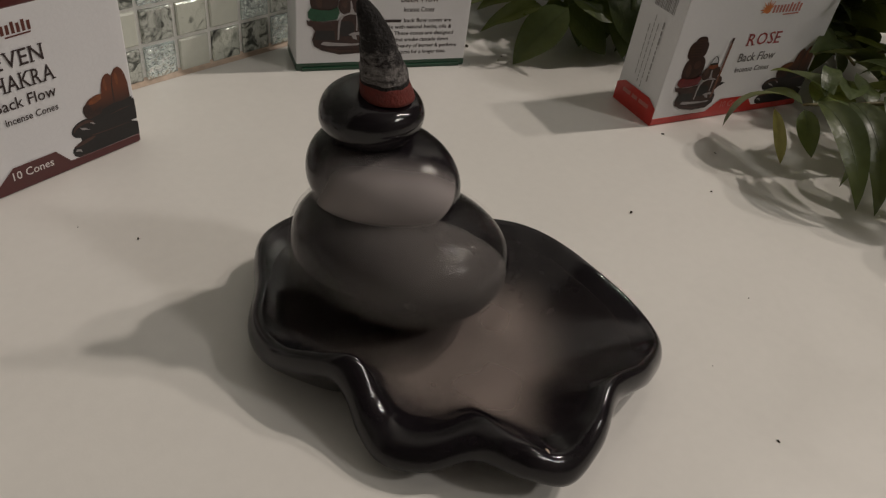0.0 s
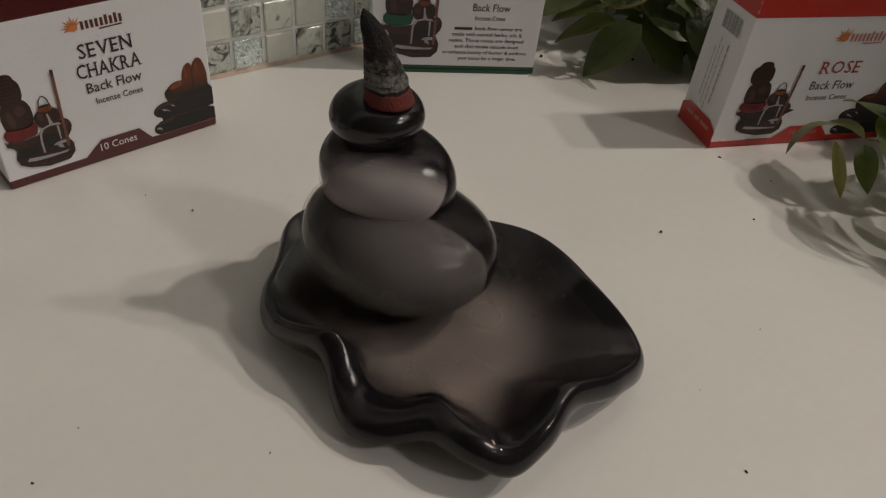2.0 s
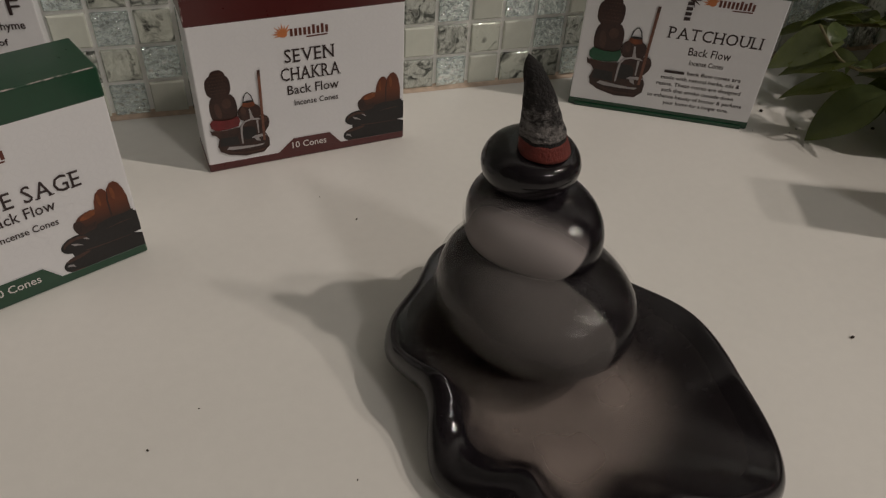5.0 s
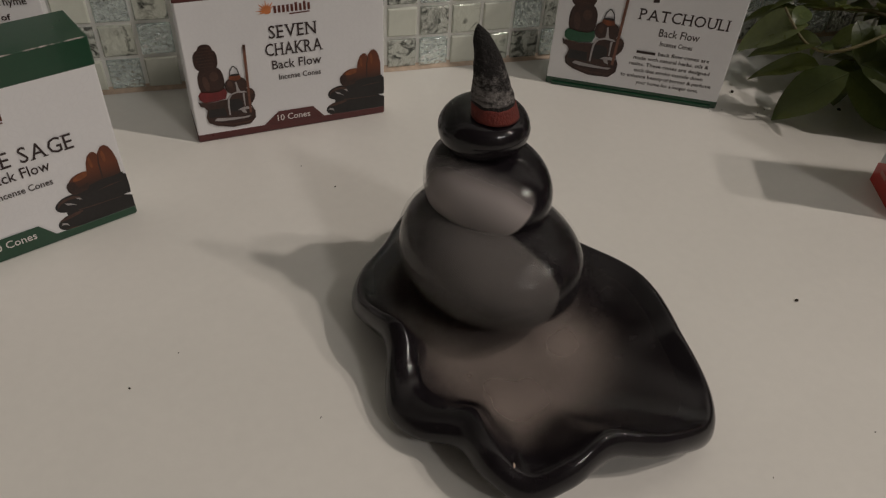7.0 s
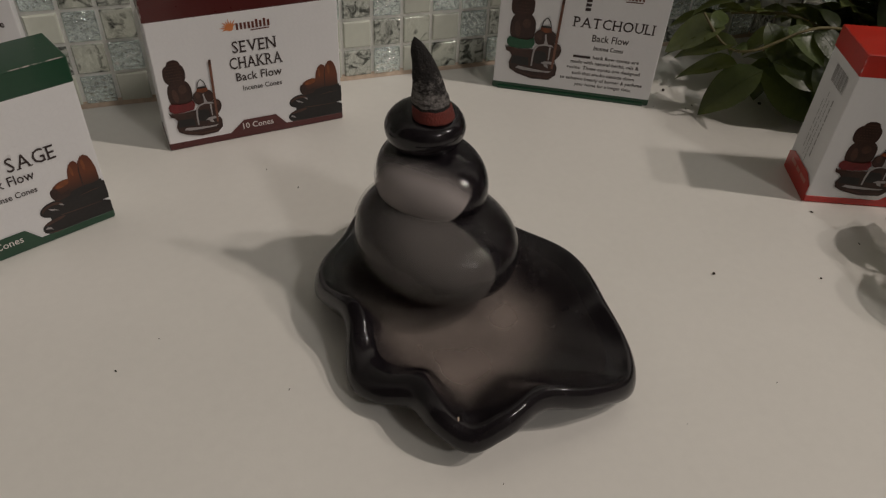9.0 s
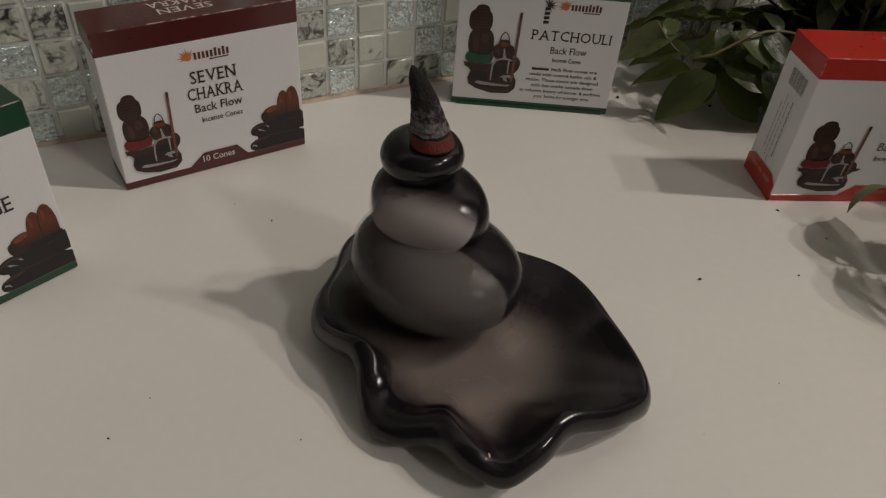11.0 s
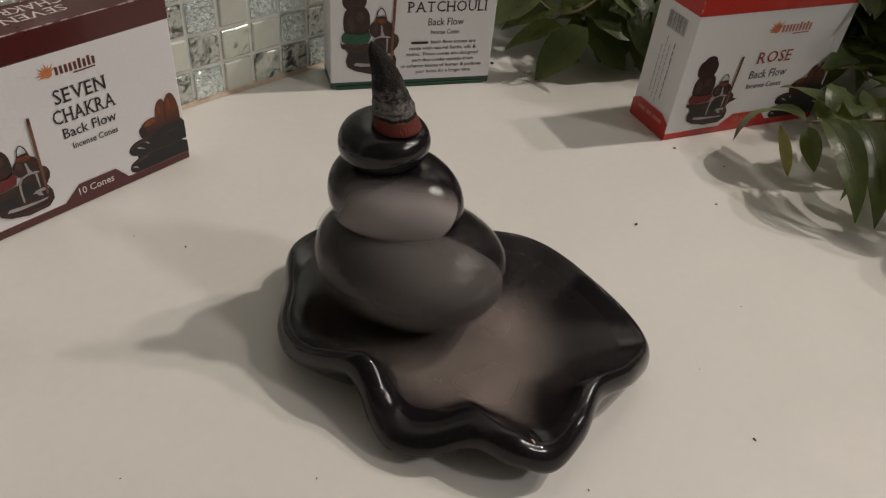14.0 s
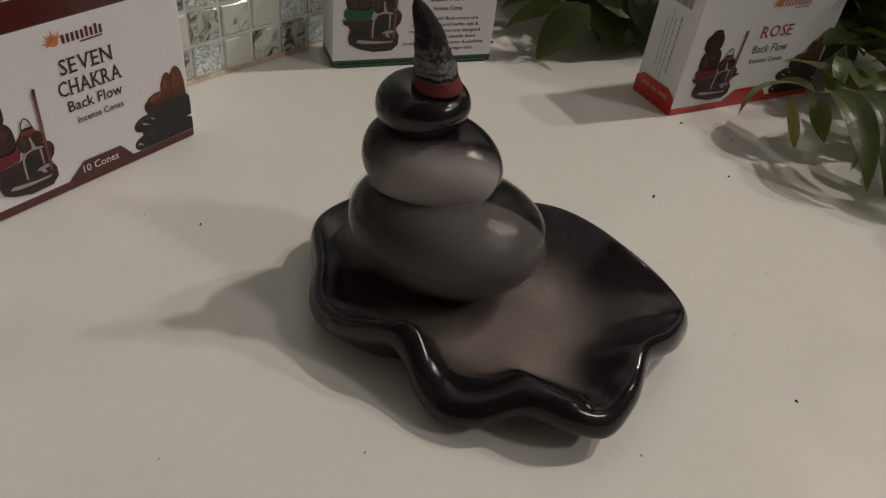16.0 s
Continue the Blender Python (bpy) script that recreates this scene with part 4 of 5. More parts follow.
ROSE_D, ROSE_W = 0.328, 1.075
rose = incense_box(0.995, 3.702, 28.0, RED, "white and bright red card box of rose incense cones", depth=ROSE_D, lid=0.708, wide=ROSE_W)
burner_picture(rose, P_SASH, 0.05, 0.008, 1.19, 0.95)
bm = bmesh.new()
face_shape(bm, [(0.374, 0.190), (0.366, 0.203), (0.380, 0.211), (0.415, 0.213), (0.436, 0.208), (0.415, 0.197), (0.395, 0.190)], 0.0012)
part("printed_cone", bm, P_DARK, rose, "small dark printed cone")
cones_picture(rose, ROSE_W / BOX_W)
emblem(rose, 0.545, 0.598, 1.2, INK_ROSE)
for words, x, z, h, w, mat in (("ROSE", 0.604, 0.444, 0.066, 0.235, INK_RED), ("Back Flow", 0.597, 0.343, 0.048, 0.265, INK_GREY), ("Incense Cones", 0.598, 0.274, 0.030, 0.248, INK_GREY),
                               ("10 Cones", 0.545, 0.072, 0.034, 0.17, INK_ROSE)):
    (serif_lettering if words.isupper() else lettering)("lettering", words, piece_of(rose, "foot_band") if z < 0.1 else rose, mat, on_front(x, z, 0.0045 if z < 0.1 else 0.0028), h, w, 0.0004)
serif_lettering("lettering", "ROSE", piece_of(rose, "lid"), INK_WHITE, pose(0.60 * U, 0.14 * U, (BOX_H + 0.0015) * U, 0, 0, 180), 0.075, 0.24, 0.0003, "white word across the lid")
for x0, x1, y0 in ((0.40, 0.47, 0.235), (0.48, 0.545, 0.235), (0.555, 0.66, 0.235), (0.672, 0.70, 0.235)):
    bm = bmesh.new()
    bm.faces.new([bm.verts.new((p, q, BOX_H + 0.0015)) for p, q in ((x0, y0), (x1, y0), (x1, y0 + 0.016), (x0, y0 + 0.016))])
    part("printed_bar", bm, INK_ROSE, piece_of(rose, "lid"))
bm = bmesh.new()
rnd = random.Random(3)
x = 0.075
while x < 0.225:
    w = rnd.choice((0.003, 0.004, 0.007))
    bm.faces.new([bm.verts.new((-0.003, p, q)) for p, q in ((x, 0.575), (x, 0.665), (x + w, 0.665), (x + w, 0.575))])
    x += w + rnd.choice((0.003, 0.004, 0.006))
part("barcode", bm, INK_FAINT, rose, "black barcode on the side")
bm = bmesh.new()
for j, (y0, z0, z1) in enumerate(((0.115, 0.2, 0.52), (0.155, 0.15, 0.5), (0.185, 0.17, 0.52), (0.215, 0.2, 0.46))):
    z = z0
    while z < z1:
        w = rnd.uniform(0.012, 0.045)
        bm.faces.new([bm.verts.new((-0.003, p, q)) for p, q in ((y0, z), (y0, z + w), (y0 + (0.010 if j == 0 else 0.005), z + w), (y0 + (0.010 if j == 0 else 0.005), z))])
        z += w + 0.008
part("side_print", bm, INK_FAINT, rose, "lines of unreadable small print on the side")
bm = bmesh.new()
bm.faces.new([bm.verts.new((-0.0035, p, q)) for p, q in ((-0.002, 0.0), (-0.002, 0.10), (0.06, 0.135), (0.27, 0.135), (0.33, 0.10), (0.33, 0.0))])
patch = part("side_patch", bm, RED, rose, "red printed patch at the foot of the side")
for y0, y1, z0 in ((0.05, 0.13, 0.075), (0.145, 0.19, 0.075), (0.205, 0.27, 0.075)):
    bm = bmesh.new()
    bm.faces.new([bm.verts.new((-0.0045, p, q)) for p, q in ((y0, z0), (y0, z0 + 0.022), (y1, z0 + 0.022), (y1, z0))])
    part("printed_bar", bm, INK_ROSE, patch)

# white packet with botanical words, behind the sage box
packet = thing("packet", WALL_AT.x, WALL_AT.y, 0, WALL_TURN, "white card packet with dark printed words, standing against the tiled wall", "packet")
part("body", block(-1.1, -0.19, -0.10, -0.018, 0, 1.3, 0.006, 2), CARD, packet, "white card packet")
for words, x, z, h, w in (("F", -0.275, 0.635, 0.07, 0.05), ("Thyme", -0.315, 0.556, 0.036, 0.13), ("ion of", -0.40, 0.482, 0.03, 0.12)):
    lettering("lettering", words, packet, INK, pose(x * U, -0.104 * U, z * U, 90, 0, 0), h, w, 0.0008)

# ---- plants ----
def leaf_mesh(name, length, width, droop, fold, twist=0.0, wave=0.0, mat=None):
    """A lance-shaped leaf from its stalk at the origin along +x, folded at the midrib and bending down."""
    bm = bmesh.new()
    n, rows_ = 10, []
    x = z = 0.0
    a = 0.0
    for j in range(n + 1):
        t = j / n
        w = width * 0.5 * (math.sin(math.pi * t**0.78) ** 0.85) if 0 < t < 1 else 0.0008
        w = max(w, 0.0012)
        roll = twist * t
        row = []
        for u in (-1, -0.55, 0, 0.55, 1):
            up = abs(u) * w * fold + wave * w * math.sin(t * 9 + u)
            yy, zz = u * w, up
            row.append(bm.verts.new((x, yy * math.cos(roll) - zz * math.sin(roll), z + yy * math.sin(roll) + zz * math.cos(roll))))
        rows_.append(row)
        a = -droop * t
        x += math.cos(a) * length / n
        z += math.sin(a) * length / n
    for p, q in zip(rows_, rows_[1:]):
        for i in range(4):
            bm.faces.new((p[i], p[i + 1], q[i + 1], q[i]))
    # midrib
    ribs = []
    for j in range(n + 1):
        c = rows_[j][2].co
        r = 0.003 * (1 - j / n) + 0.001
        ribs.append([bm.verts.new(c + Vector((0, r, 0.001))), bm.verts.new(c + Vector((0, 0, r))), bm.verts.new(c + Vector((0, -r, 0.001)))])
    for p, q in zip(ribs, ribs[1:]):
        for i in (0, 1):
            bm.faces.new((p[i], p[i + 1], q[i + 1], q[i]))
    bmesh.ops.scale(bm, vec=(U, U, U), verts=bm.verts)
    mesh = bpy.data.meshes.new(name)
    bm.to_mesh(mesh)
    bm.free()
    mesh.materials.append(mat or LEAF)
    mesh.shade_smooth()
    return mesh


LEAVES = [leaf_mesh("leaf", 0.46, 0.21, 0.7, 0.22, 0.1, 0.05), leaf_mesh("leaf", 0.44, 0.17, 1.1, 0.30, -0.2, 0.08), leaf_mesh("leaf", 0.38, 0.19, 0.45, 0.16, 0.25, 0.1),
          leaf_mesh("leaf", 0.50, 0.15, 1.4, 0.35, 0.15, 0.06), leaf_mesh("leaf", 0.30, 0.15, 0.8, 0.25, 0.0, 0.05)]

LEAVES_LIT = [leaf_mesh("leaf", 0.42, 0.24, 0.6, 0.20, 0.1, 0.05, LEAF_LIT), leaf_mesh("leaf", 0.44, 0.21, 1.0, 0.28, -0.2, 0.08, LEAF_LIT), leaf_mesh("leaf", 0.36, 0.20, 0.45, 0.16, 0.25, 0.1, LEAF_LIT)]


def tube(name, points, r0, r1, parent, origin, sides=7):
    """A tapering stem through points."""
    bm = bmesh.new()
    pts = [Vector(p) - Vector(origin) for p in points]
    fine = []
    for k in range(len(pts) - 1):
        p0, p1, p2, p3 = pts[max(k - 1, 0)], pts[k], pts[k + 1], pts[min(k + 2, len(pts) - 1)]
        for j in range(6):
            t = j / 6
            fine.append(0.5 * (2 * p1 + (p2 - p0) * t + (2 * p0 - 5 * p1 + 4 * p2 - p3) * t**2 + (3 * p1 - p0 - 3 * p2 + p3) * t**3))
    fine.append(pts[-1])
    rows_ = []
    for k, p in enumerate(fine):
        d = (fine[min(k + 1, len(fine) - 1)] - fine[max(k - 1, 0)]).normalized()
        s1 = d.orthogonal().normalized()
        s2 = d.cross(s1)
        r = r0 + (r1 - r0) * k / (len(fine) - 1)
        rows_.append([bm.verts.new(p + (s1 * math.cos(2 * math.pi * i / sides) + s2 * math.sin(2 * math.pi * i / sides)) * r) for i in range(sides)])
    for p, q in zip(rows_, rows_[1:]):
        for i in range(sides):
            bm.faces.new((p[i], p[(i + 1) % sides], q[(i + 1) % sides], q[i]))
    bm.faces.new(rows_[0][::-1])
    bm.faces.new(rows_[-1])
    bmesh.ops.recalc_face_normals(bm, faces=bm.faces)
    ob = part(name, bm, STEM, parent, smooth=True)
    return [p + Vector(origin) for p in fine], ob


def add_leaf(parent, origin, at, tip, roll=0.0, mesh=None, width=1.0):
    """One leaf from at towards tip (both in the room), scaled to reach it."""
    mesh = mesh or random.choice(LEAVES)
    reach = max((v.co for v in mesh.vertices), key=lambda c: c.length)
    a, b = Vector(at), Vector(tip)
    want = b - a
    ahead = want.normalized()
    side = Vector((0, 0, 1)).cross(ahead)
    side = side.normalized() if side.length > 1e-3 else Vector((0, 1, 0))
    up = ahead.cross(side)
    # the mesh bends down: lift its base so that its tip, not its stalk, points at the aim
    dip = math.atan2(-reach.z, reach.x)
    m = Matrix((ahead, side, up)).transposed().to_4x4() @ Matrix.Rotation(radians(roll), 4, "X") @ Matrix.Rotation(-dip, 4, "Y")
    k = want.length * U / reach.length
    ob = new("leaf", mesh)
    ob.parent = parent
    ob.matrix_basis = Matrix.Translation((a - Vector(origin)) * U) @ m @ Matrix.Diagonal((k, k * width, k, 1))
    return ob


rnd = random.Random(11)
random.seed(4)


def leafy_stem(plant, origin, points, count, size, spread=1.0, start=0.15, r0=0.022, front=0.0, edge=0.0, lean_back=0.0, pool=None):
    points = [(p[0], p[1], p[2] if p[2] < 1.25 else 1.25 + 0.4 * (p[2] - 1.25)) for p in points]
    line, stem = tube("stem", points, r0, 0.007, plant, origin)
    for j in range(count):
        t = start + (1 - start) * (j + 0.5) / count
        k = min(int(t * (len(line) - 1)), len(line) - 2)
        at = line[k]
        d = (line[k + 1] - line[k]).normalized()
        side = d.cross(Vector((0, 0, 1))).normalized()
        sign = 1 if j % 2 else -1
        out = (d * rnd.uniform(0.2, 0.8) + side * sign * rnd.uniform(0.5, 1.1) * spread + Vector((0, 0, rnd.uniform(-0.55, 0.35)))).normalized()
        tip = at + out * size * rnd.uniform(0.75, 1.2)
        tip.z, tip.x = max(tip.z, 0.01), max(tip.x, edge)
        tip.y = max(tip.y, front + lean_back * max(0, tip.z - 0.35) + 0.8 * max(0.0, edge + 0.22 - tip.x))
        add_leaf(stem, origin, at, tip, rnd.uniform(-35, 35), random.choice(pool or LEAVES))


# leafy plant between the patchouli and the rose box
P1 = (1.25, 5.05, 0)
plant = thing("plant", *P1, label="dense leafy green houseplant with glossy pointed leaves beside the wall", category="plant")
# the tallest stems rise out of view, added to shade the wall tiles
for points, count, size in (
    ([P1, (1.0, 4.95, 0.30), (0.75, 4.78, 0.36), (0.48, 4.62, 0.27)], 17, 0.26),
    ([P1, (0.9, 5.0, 0.3), (0.55, 4.8, 0.5), (0.22, 4.66, 0.48)], 19, 0.24),
    ([P1, (0.9, 5.0, 0.5), (0.5, 4.85, 0.78), (0.12, 4.74, 0.72)], 20, 0.25),
    ([P1, (0.9, 5.1, 0.7), (0.5, 5.0, 1.05), (0.1, 4.85, 1.05)], 20, 0.26),
    ([P1, (0.9, 5.2, 0.8), (0.5, 5.2, 1.4), (0.2, 5.1, 1.6)], 18, 0.34),
    ([P1, (1.1, 4.9, 0.38), (1.0, 4.68, 0.44), (0.9, 4.62, 0.34)], 18, 0.30),
    ([P1, (1.2, 4.9, 0.8), (1.0, 4.9, 1.15), (0.85, 4.85, 1.2)], 18, 0.36),
    ([P1, (1.3, 4.9, 0.9), (1.25, 5.0, 1.5), (1.1, 5.0, 1.7)], 18, 0.38),
    ([P1, (1.5, 4.95, 0.7), (1.6, 4.85, 1.0), (1.65, 4.75, 1.1)], 17, 0.38),
    ([P1, (1.4, 5.1, 1.0), (1.5, 5.0, 1.7), (1.5, 4.8, 2.1)], 18, 0.40),
    ([P1, (1.2, 4.9, 0.2), (1.1, 4.72, 0.28), (1.12, 4.58, 0.22)], 14, 0.34),
    ([P1, (0.95, 5.5, 0.8), (0.6, 5.6, 1.4), (0.2, 5.5, 1.7)], 16, 0.42),
    ([P1, (1.5, 5.6, 0.8), (1.4, 5.8, 1.6), (1.2, 5.8, 2.2)], 16, 0.44),
    ([P1, (1.0, 5.4, 0.3), (0.7, 5.5, 0.6), (0.4, 5.4, 0.7)], 14, 0.40),
    ([P1, (0.9, 5.2, 1.2), (0.55, 5.15, 2.0), (0.3, 5.0, 2.4)], 18, 0.40),
    ([P1, (1.3, 5.4, 0.6), (1.4, 5.6, 1.1), (1.3, 5.6, 1.4)], 18, 0.46),
    ([P1, (0.9, 5.4, 0.6), (0.6, 5.5, 1.0), (0.3, 5.4, 1.2)], 18, 0.42),
    ([P1, (1.5, 5.2, 0.5), (1.7, 5.2, 0.9), (1.8, 5.2, 1.2)], 18, 0.44),
    ([P1, (1.2, 5.3, 0.3), (0.9, 5.5, 0.6), (0.9, 5.7, 0.9)], 18, 0.44),
    ([P1, (0.9, 5.0, 1.3), (0.7, 4.95, 2.2), (0.5, 4.8, 2.7)], 18, 0.40),
    ([P1, (0.95, 5.3, 0.3), (0.75, 5.2, 0.42), (0.52, 5.1, 0.36)], 20, 0.30),
    ([P1, (1.1, 5.2, 0.3), (0.95, 5.0, 0.42), (0.8, 4.9, 0.32)], 20, 0.30),
    ([P1, (1.0, 5.3, 0.55), (0.8, 5.2, 0.75), (0.6, 5.1, 0.75)], 20, 0.32),
    ([P1, (1.3, 5.05, 0.3), (1.28, 4.85, 0.4), (1.2, 4.72, 0.32)], 18, 0.30),
    ([P1, (1.2, 5.2, 0.5), (1.1, 5.05, 0.72), (1.0, 4.95, 0.7)], 20, 0.32),
):
    points = [P1] + [(x, y + (0.38 if z > 0.95 and x > 0.45 else 0.0), z) for x, y, z in points[1:]]
    # stems that reach to the lit left side get the brighter-coloured leaves
    leafy_stem(plant, P1, points, count, size, front=4.50, edge=-0.1, lean_back=0.45, pool=LEAVES_LIT if points[-1][0] < 0.5 else LEAVES)
for at, tip, roll, width in (((0.46, 4.58, 0.33), (0.84, 4.62, 0.06), -15, 1.4), ((0.52, 4.6, 0.27), (0.72, 4.54, 0.02), 0, 1.6), ((0.46, 4.6, 0.27), (0.52, 4.55, 0.04), 20, 1.6), ((0.85, 4.60, 0.36), (0.95, 4.46, 0.03), 10, 1.5),
                             
                             ((0.67, 4.7, 0.33), (0.68, 4.50, 0.05), 5, 1.4), ((0.8, 4.65, 0.36), (0.80, 4.50, 0.08), -10, 1.3), ((0.25, 4.7, 0.48), (-0.01, 4.6, 0.33), 30, 1.4), ((0.3, 4.7, 0.58), (0.02, 4.55, 0.45), 10, 1.4),
                             ((0.3, 4.75, 0.66), (0.0, 4.65, 0.60), 30, 1.4), ((0.55, 4.6, 0.5), (0.38, 4.45, 0.33), 10, 1.5), ((0.62, 4.6, 0.52), (0.55, 4.42, 0.32), -20, 1.5), ((0.25, 4.8, 0.85), (0.0, 4.7, 0.74), 20, 1.4),
                             ((0.15, 4.75, 0.42), (-0.12, 4.66, 0.30), 35, 1.6), ((0.16, 4.8, 0.56), (-0.13, 4.72, 0.47), 15, 1.5), ((0.12, 4.78, 0.70), (-0.15, 4.72, 0.62), 40, 1.5), ((0.12, 4.72, 0.22), (-0.10, 4.60, 0.12), 30, 1.6)):
    add_leaf(plant, P1, at, tip, roll, LEAVES_LIT[0] if tip[0] < 0.45 else LEAVES[0], width * 0.85)
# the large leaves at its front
for at, tip, roll, mesh, width in (((0.535, 4.31, 0.345), (0.275, 4.232, 0.006), -38, LEAVES[0], 1.2), ((0.52, 4.42, 0.30), (0.85, 4.49, 0.03), 45, LEAVES[0], 1.2), ((0.39, 4.33, 0.33), (0.065, 4.34, 0.13), -12, LEAVES_LIT[0], 0.95),
                                   ((0.36, 4.32, 0.45), (0.025, 4.34, 0.255), -22, LEAVES_LIT[0], 0.85), ((0.26, 4.37, 0.50), (-0.045, 4.38, 0.26), -30, LEAVES_LIT[1], 1.2), ((0.56, 4.40, 0.37), (0.87, 4.44, 0.26), 25, LEAVES[2], 1.1),
                                   ((0.46, 4.45, 0.56), (0.60, 4.42, 0.33), 30, LEAVES[2], 1.0), ((0.57, 4.46, 0.56), (0.82, 4.44, 0.40), 20, LEAVES[0], 1.2), ((0.70, 4.52, 0.56), (0.94, 4.48, 0.42), 25, LEAVES[2], 1.1),
                                   ((0.62, 4.52, 0.42), (0.84, 4.48, 0.16), 30, LEAVES[0], 1.3), ((0.78, 4.52, 0.42), (0.97, 4.46, 0.12), 30, LEAVES[0], 1.3)):
    add_leaf(plant, P1, at, tip, roll, mesh, width)
leafy_stem(plant, P1, [P1, (1.0, 4.8, 0.45), (0.72, 4.5, 0.58), (0.46, 4.27, 0.46), (0.29, 4.31, 0.43), (0.12, 4.36, 0.56)], 6, 0.2, front=4.36, edge=0.12, r0=0.011)

# second plant behind the rose box
P3 = (2.5, 5.1, 0)
shrub = thing("plant", *P3, label="dark leafy green houseplant crowding behind the red box", category="plant")
for points, count, size in (
    ([P3, (2.3, 4.9, 0.5), (2.1, 4.6, 0.8), (1.9, 4.4, 0.75)], 17, 0.40),
    ([P3, (2.3, 5.2, 0.7), (2.0, 5.2, 1.1), (1.8, 5.1, 1.2)], 18, 0.40),
    ([P3, (2.6, 4.8, 0.6), (2.5, 4.4, 0.9), (2.3, 4.1, 0.85)], 18, 0.40),
    ([P3, (2.6, 4.9, 0.9), (2.6, 4.7, 1.5), (2.5, 4.5, 1.7)], 18, 0.42),
    ([P3, (2.9, 4.9, 0.6), (3.0, 4.5, 0.8), (2.9, 4.1, 0.7)], 18, 0.40),
    ([P3, (2.2, 5.2, 0.9), (1.9, 5.4, 1.5), (1.7, 5.4, 1.8)], 18, 0.44),
    ([P3, (2.2, 4.8, 0.25), (2.1, 4.45, 0.35), (2.15, 4.15, 0.3)], 15, 0.36),
    ([P3, (2.6, 4.6, 0.25), (2.6, 4.2, 0.4), (2.5, 3.9, 0.35)], 15, 0.36),
    ([P3, (2.4, 5.3, 0.9), (2.2, 5.4, 1.5), (2.1, 5.3, 1.8)], 18, 0.42),
    ([P3, (3.0, 5.1, 1.0), (3.2, 4.9, 1.6), (3.2, 4.6, 1.9)], 18, 0.42),
    ([P3, (2.5, 5.6, 1.0), (2.4, 5.9, 1.7), (2.3, 5.9, 2.2)], 17, 0.46),
    ([P3, (3.2, 5.3, 0.5), (3.6, 5.1, 0.9), (3.7, 4.8, 1.0)], 17, 0.42),
    ([P3, (2.3, 5.4, 0.7), (2.1, 5.7, 1.2), (1.9, 5.8, 1.5)], 18, 0.48),
    ([P3, (2.6, 5.4, 0.7), (2.6, 5.8, 1.3), (2.5, 5.9, 1.6)], 18, 0.48),
    ([P3, (2.2, 5.1, 0.5), (1.9, 5.1, 0.9), (1.7, 5.0, 1.15)], 18, 0.44),
    ([P3, (2.8, 5.3, 0.8), (3.0, 5.5, 1.3), (3.0, 5.5, 1.6)], 18, 0.46),
):
    leafy_stem(shrub, P3, points, count, size, front=3.95, edge=1.45, lean_back=0.4)

for points in ([P3, (2.2, 5.0, 0.4), (1.9, 4.8, 0.55), (1.6, 4.7, 0.6)], [P3, (2.3, 5.2, 0.45), (2.0, 5.2, 0.6), (1.65, 5.2, 0.62)], [P3, (2.3, 4.9, 0.3), (2.1, 4.7, 0.5), (1.95, 4.6, 0.6)]):
    leafy_stem(shrub, P3, points, 20, 0.40, front=4.5, edge=1.3)

# drooping branch in front of the rose box
P2 = (3.3, 4.0, 0)
branch = thing("plant", *P2, label="leafy branch drooping over the counter in front of the red box", category="plant")
HUB = (1.58, 3.42, 0.36)
leafy_stem(branch, P2, [P2, (3.1, 3.9, 0.4), (2.6, 3.7, 0.5), (2.1, 3.52, 0.40), HUB], 16, 0.40, start=0.1, front=3.3, edge=1.95)
leafy_stem(branch, P2, [(2.95, 3.83, 0.43), (2.7, 3.5, 0.6), (2.4, 3.2, 0.55), (2.2, 3.0, 0.42)], 14, 0.40, start=0.2, edge=1.9)
leafy_stem(branch, P2, [(2.6, 3.7, 0.5), (2.45, 3.75, 0.50), (2.25, 3.78, 0.46), (2.1, 3.76, 0.40)], 9, 0.30, start=0.2, front=3.55, edge=1.75)
LONG = leaf_mesh("leaf", 0.52, 0.13, 1.7, 0.4, 0.1, 0.03)
YELLOW = leaf_mesh("leaf", 0.34, 0.15, 0.6, 0.2, 0.2, 0.06, LEAF_YELLOW)
for at, tip, roll, mesh, width in ((HUB, (1.375, 3.71, 0.05), 0, LONG, 1.0), ((1.48, 3.47, 0.30), (1.62, 3.45, 0.015), 75, YELLOW, 0.42), ((1.72, 3.46, 0.41), (1.55, 3.82, 0.34), 5, LEAVES[0], 1.0),
                                   ((1.58, 3.39, 0.35), (1.64, 3.25, 0.18), 40, LEAVES[4], 0.85), ((1.64, 3.41, 0.39), (1.79, 2.98, 0.09), 15, LONG, 1.0), ((1.80, 3.43, 0.40), (1.90, 3.0, 0.06), 10, LONG, 1.05),
                                   ((1.80, 3.45, 0.40), (1.95, 3.83, 0.33), 0, LEAVES[0], 0.8), ((1.9, 3.46, 0.38), (2.12, 3.12, 0.10), 0, LEAVES[3], 0.9), ((1.70, 3.44, 0.40), (1.74, 3.10, 0.13), -20, LONG, 1.0), ((2.0, 3.5, 0.42), (2.0, 3.15, 0.2), 10, LONG, 1.2), ((1.68, 3.46, 0.40), (1.78, 3.72, 0.42), 0, LONG, 1.2)):
    add_leaf(branch, P2, at, tip, roll, mesh, width)

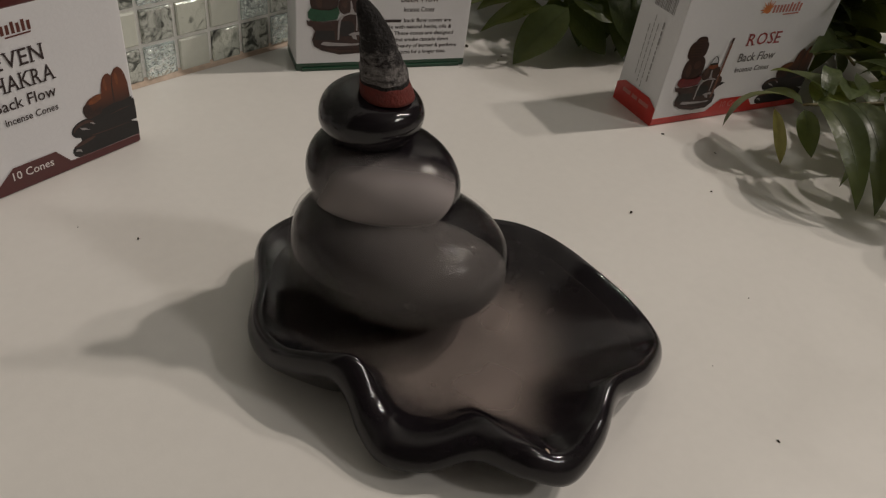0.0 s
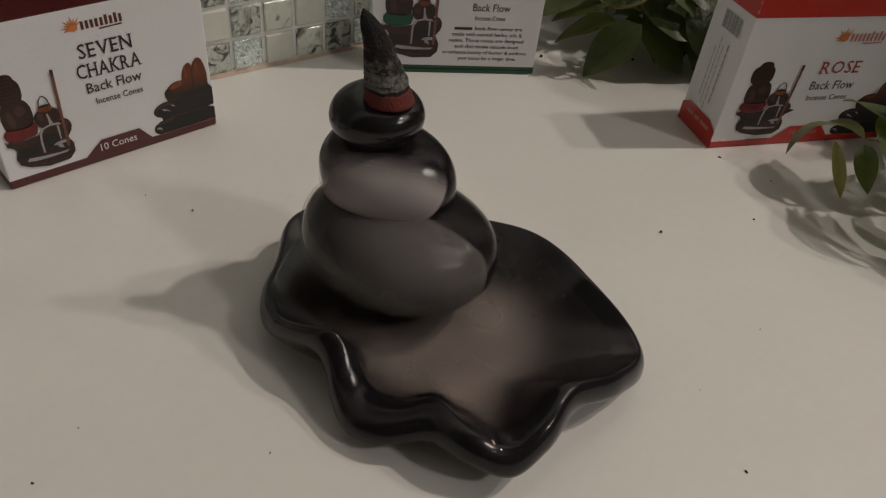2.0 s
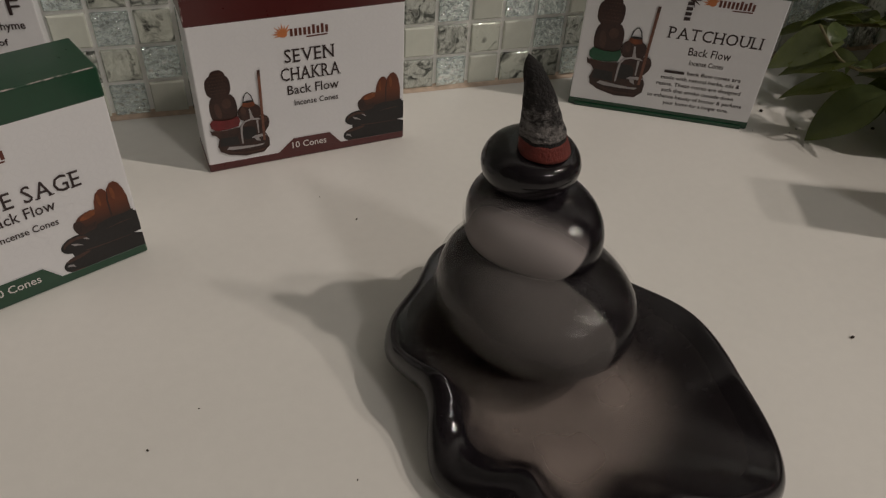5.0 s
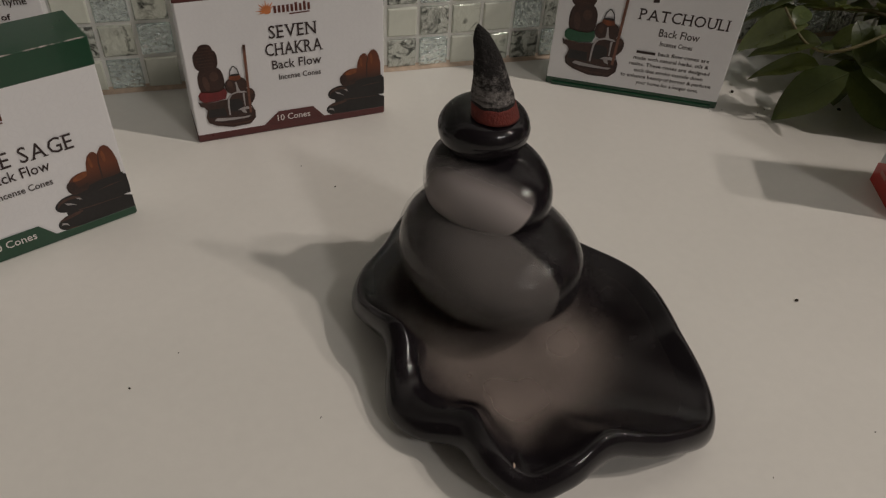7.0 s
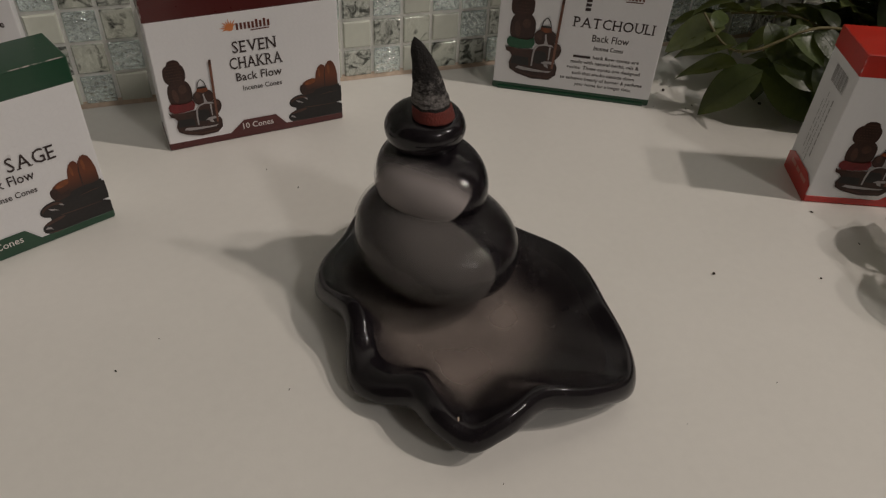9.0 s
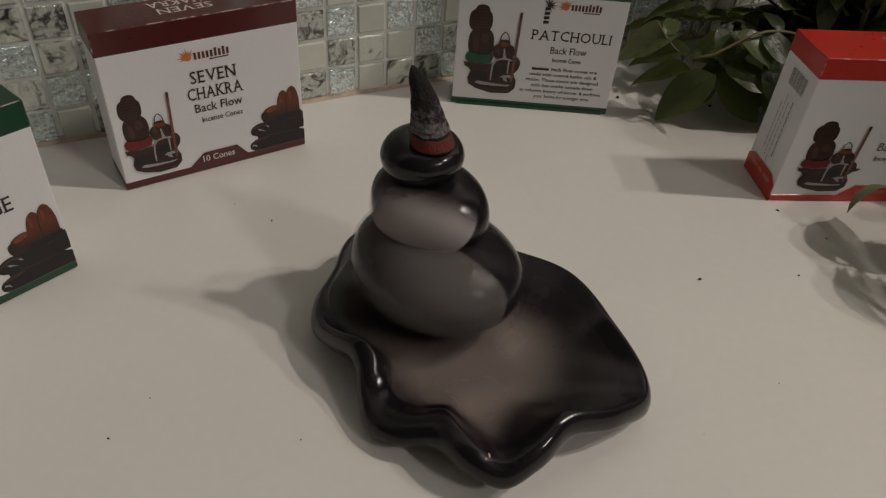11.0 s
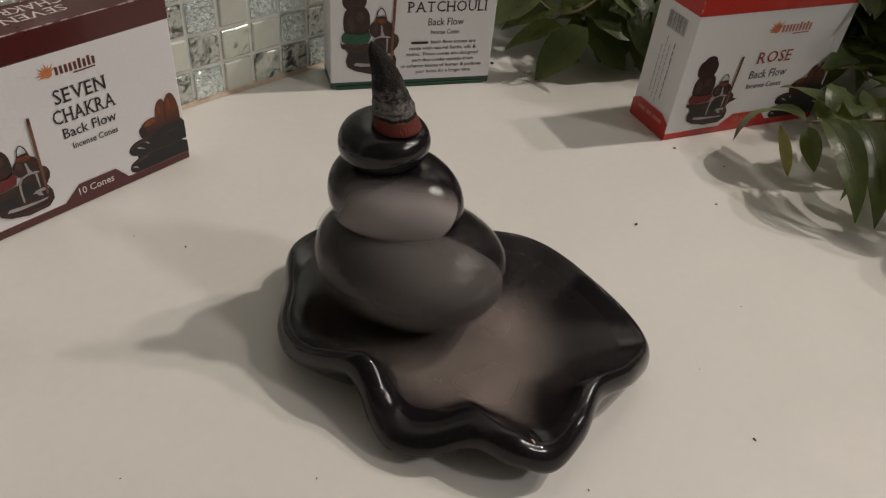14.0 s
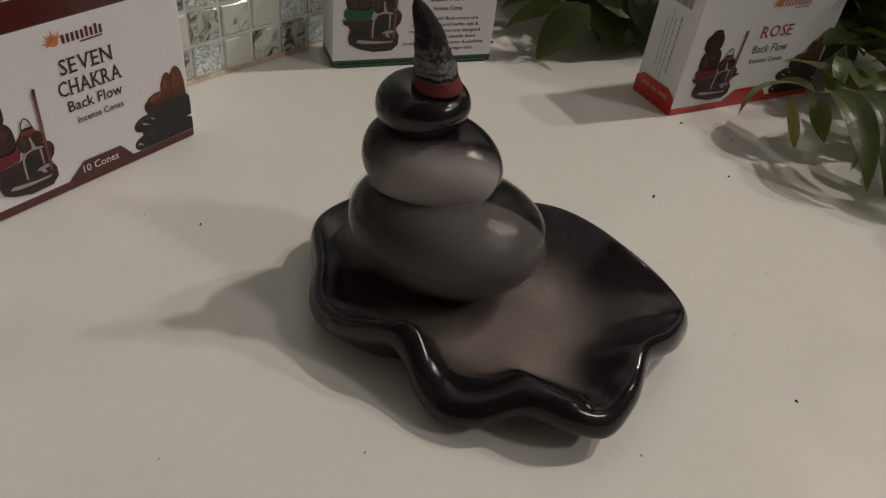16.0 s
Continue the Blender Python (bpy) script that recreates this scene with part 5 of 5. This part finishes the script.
# ---- crumbs on the counter ----
for x, y, size in ((-1.186, 2.303, 0.012), (0.766, 2.872, 0.018), (1.19, 3.128, 0.012), (1.052, 3.63, 0.012), (-0.986, 1.012, 0.010), (-1.42, 2.33, 0.006), (0.0, 4.405, 0.026),
                   (1.16, 2.384, 0.007), (1.064, 1.693, 0.009), (0.922, 1.993, 0.005), (-0.391, 1.308, 0.006), (-0.979, 1.215, 0.005), (0.553, 4.60, 0.024), (0.19, 4.27, 0.008),
                   (0.02, 4.17, 0.006), (-0.03, 4.11, 0.005), (0.21, 4.33, 0.01), (0.40, 4.42, 0.009), (1.3, 3.5, 0.008), (0.47, 1.40, 0.006)):
    ob = thing("crumb", x, y, 0, label="tiny dark dry crumb lying on the white counter", category="crumb", group="crumbs on the counter")
    bm = bmesh.new()
    bmesh.ops.create_icosphere(bm, subdivisions=1, radius=1)
    long_, turn = rnd.uniform(1.0, 1.9), rnd.uniform(0, 3.1)
    for v in bm.verts:
        p = v.co * (1 + 0.4 * noise.noise(v.co * 2 + Vector((x * 9, y * 9, 0))))
        px, py = p.x * long_ * 0.6, p.y * 0.42
        v.co = (0.72 * size * (px * math.cos(turn) - py * math.sin(turn)), 0.85 * size * (px * math.sin(turn) + py * math.cos(turn)), max(0, size * 0.35 * (p.z + 0.8)))
    part("grain", bm, CRUMB, ob)

# ---- mosaic tiles ----
PITCH, FIRST, LOW = 0.1853, -0.193, 0.006
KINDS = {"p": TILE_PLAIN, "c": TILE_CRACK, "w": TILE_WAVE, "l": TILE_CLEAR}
# rows from the counter up, columns from the joint FIRST along the wall
PATTERN = ["pcpwclpcpwcplwcplw", "wlccpwclppwlpcwplc", "pclwcpplcwcpccpwcl", "clwpclcwpcplcwpclp", "wpclpcwlcplcpwclpc", "cwplcplcwpcpclwpcl", "lcwcpwlpcclwpcwlpc"]


def tile_mesh(kind, seed):
    """A bevelled square of glass; the rough kinds have an uneven face."""
    bm = bmesh.new()
    h, d = PITCH * 0.5 - 0.011, 0.016
    n = 1 if kind == "p" else 3
    r = random.Random(seed)
    e = h - 0.007
    grid = [[bm.verts.new((-e + 2 * e * i / n, -d - (0 if kind == "p" else r.uniform(-0.004, 0.003)), -e + 2 * e * j / n)) for i in range(n + 1)] for j in range(n + 1)]
    for j in range(n):
        for i in range(n):
            bm.faces.new((grid[j][i], grid[j][i + 1], grid[j + 1][i + 1], grid[j + 1][i]))
    edge = [grid[0][i] for i in range(n + 1)] + [grid[j][n] for j in range(1, n + 1)] + [grid[n][i] for i in range(n - 1, -1, -1)] + [grid[j][0] for j in range(n - 1, 0, -1)]
    low = [bm.verts.new((v.co.x * h / e, 0.006, v.co.z * h / e)) for v in edge]
    shoulder = [bm.verts.new((v.co.x * h / e, -d + 0.006, v.co.z * h / e)) for v in edge]
    m_ = len(edge)
    for i in range(m_):
        j = (i + 1) % m_
        bm.faces.new((edge[j], edge[i], shoulder[i], shoulder[j]))
        bm.faces.new((shoulder[j], shoulder[i], low[i], low[j]))
    bmesh.ops.scale(bm, vec=(U, U, U), verts=bm.verts)
    mesh = bpy.data.meshes.new("tile")
    bm.to_mesh(mesh)
    bm.free()
    mesh.materials.append(KINDS[kind])
    return mesh


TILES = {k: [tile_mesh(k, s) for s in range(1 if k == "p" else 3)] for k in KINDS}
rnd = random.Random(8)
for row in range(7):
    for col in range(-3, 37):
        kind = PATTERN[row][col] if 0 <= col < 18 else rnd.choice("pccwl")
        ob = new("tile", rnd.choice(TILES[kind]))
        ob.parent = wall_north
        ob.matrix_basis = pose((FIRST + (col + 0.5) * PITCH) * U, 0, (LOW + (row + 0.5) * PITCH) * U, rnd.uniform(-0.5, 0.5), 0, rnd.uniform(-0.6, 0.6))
bm = bmesh.new()
far = TILES["c"][0]
cols = range(-40, 100)
for row in range(0, 28):
    for col in cols:
        if -3 <= col < 37 and row < 7:
            continue
        x, z, h = FIRST + (col + 0.5) * PITCH, LOW + (row + 0.5) * PITCH, PITCH * 0.5 - 0.011
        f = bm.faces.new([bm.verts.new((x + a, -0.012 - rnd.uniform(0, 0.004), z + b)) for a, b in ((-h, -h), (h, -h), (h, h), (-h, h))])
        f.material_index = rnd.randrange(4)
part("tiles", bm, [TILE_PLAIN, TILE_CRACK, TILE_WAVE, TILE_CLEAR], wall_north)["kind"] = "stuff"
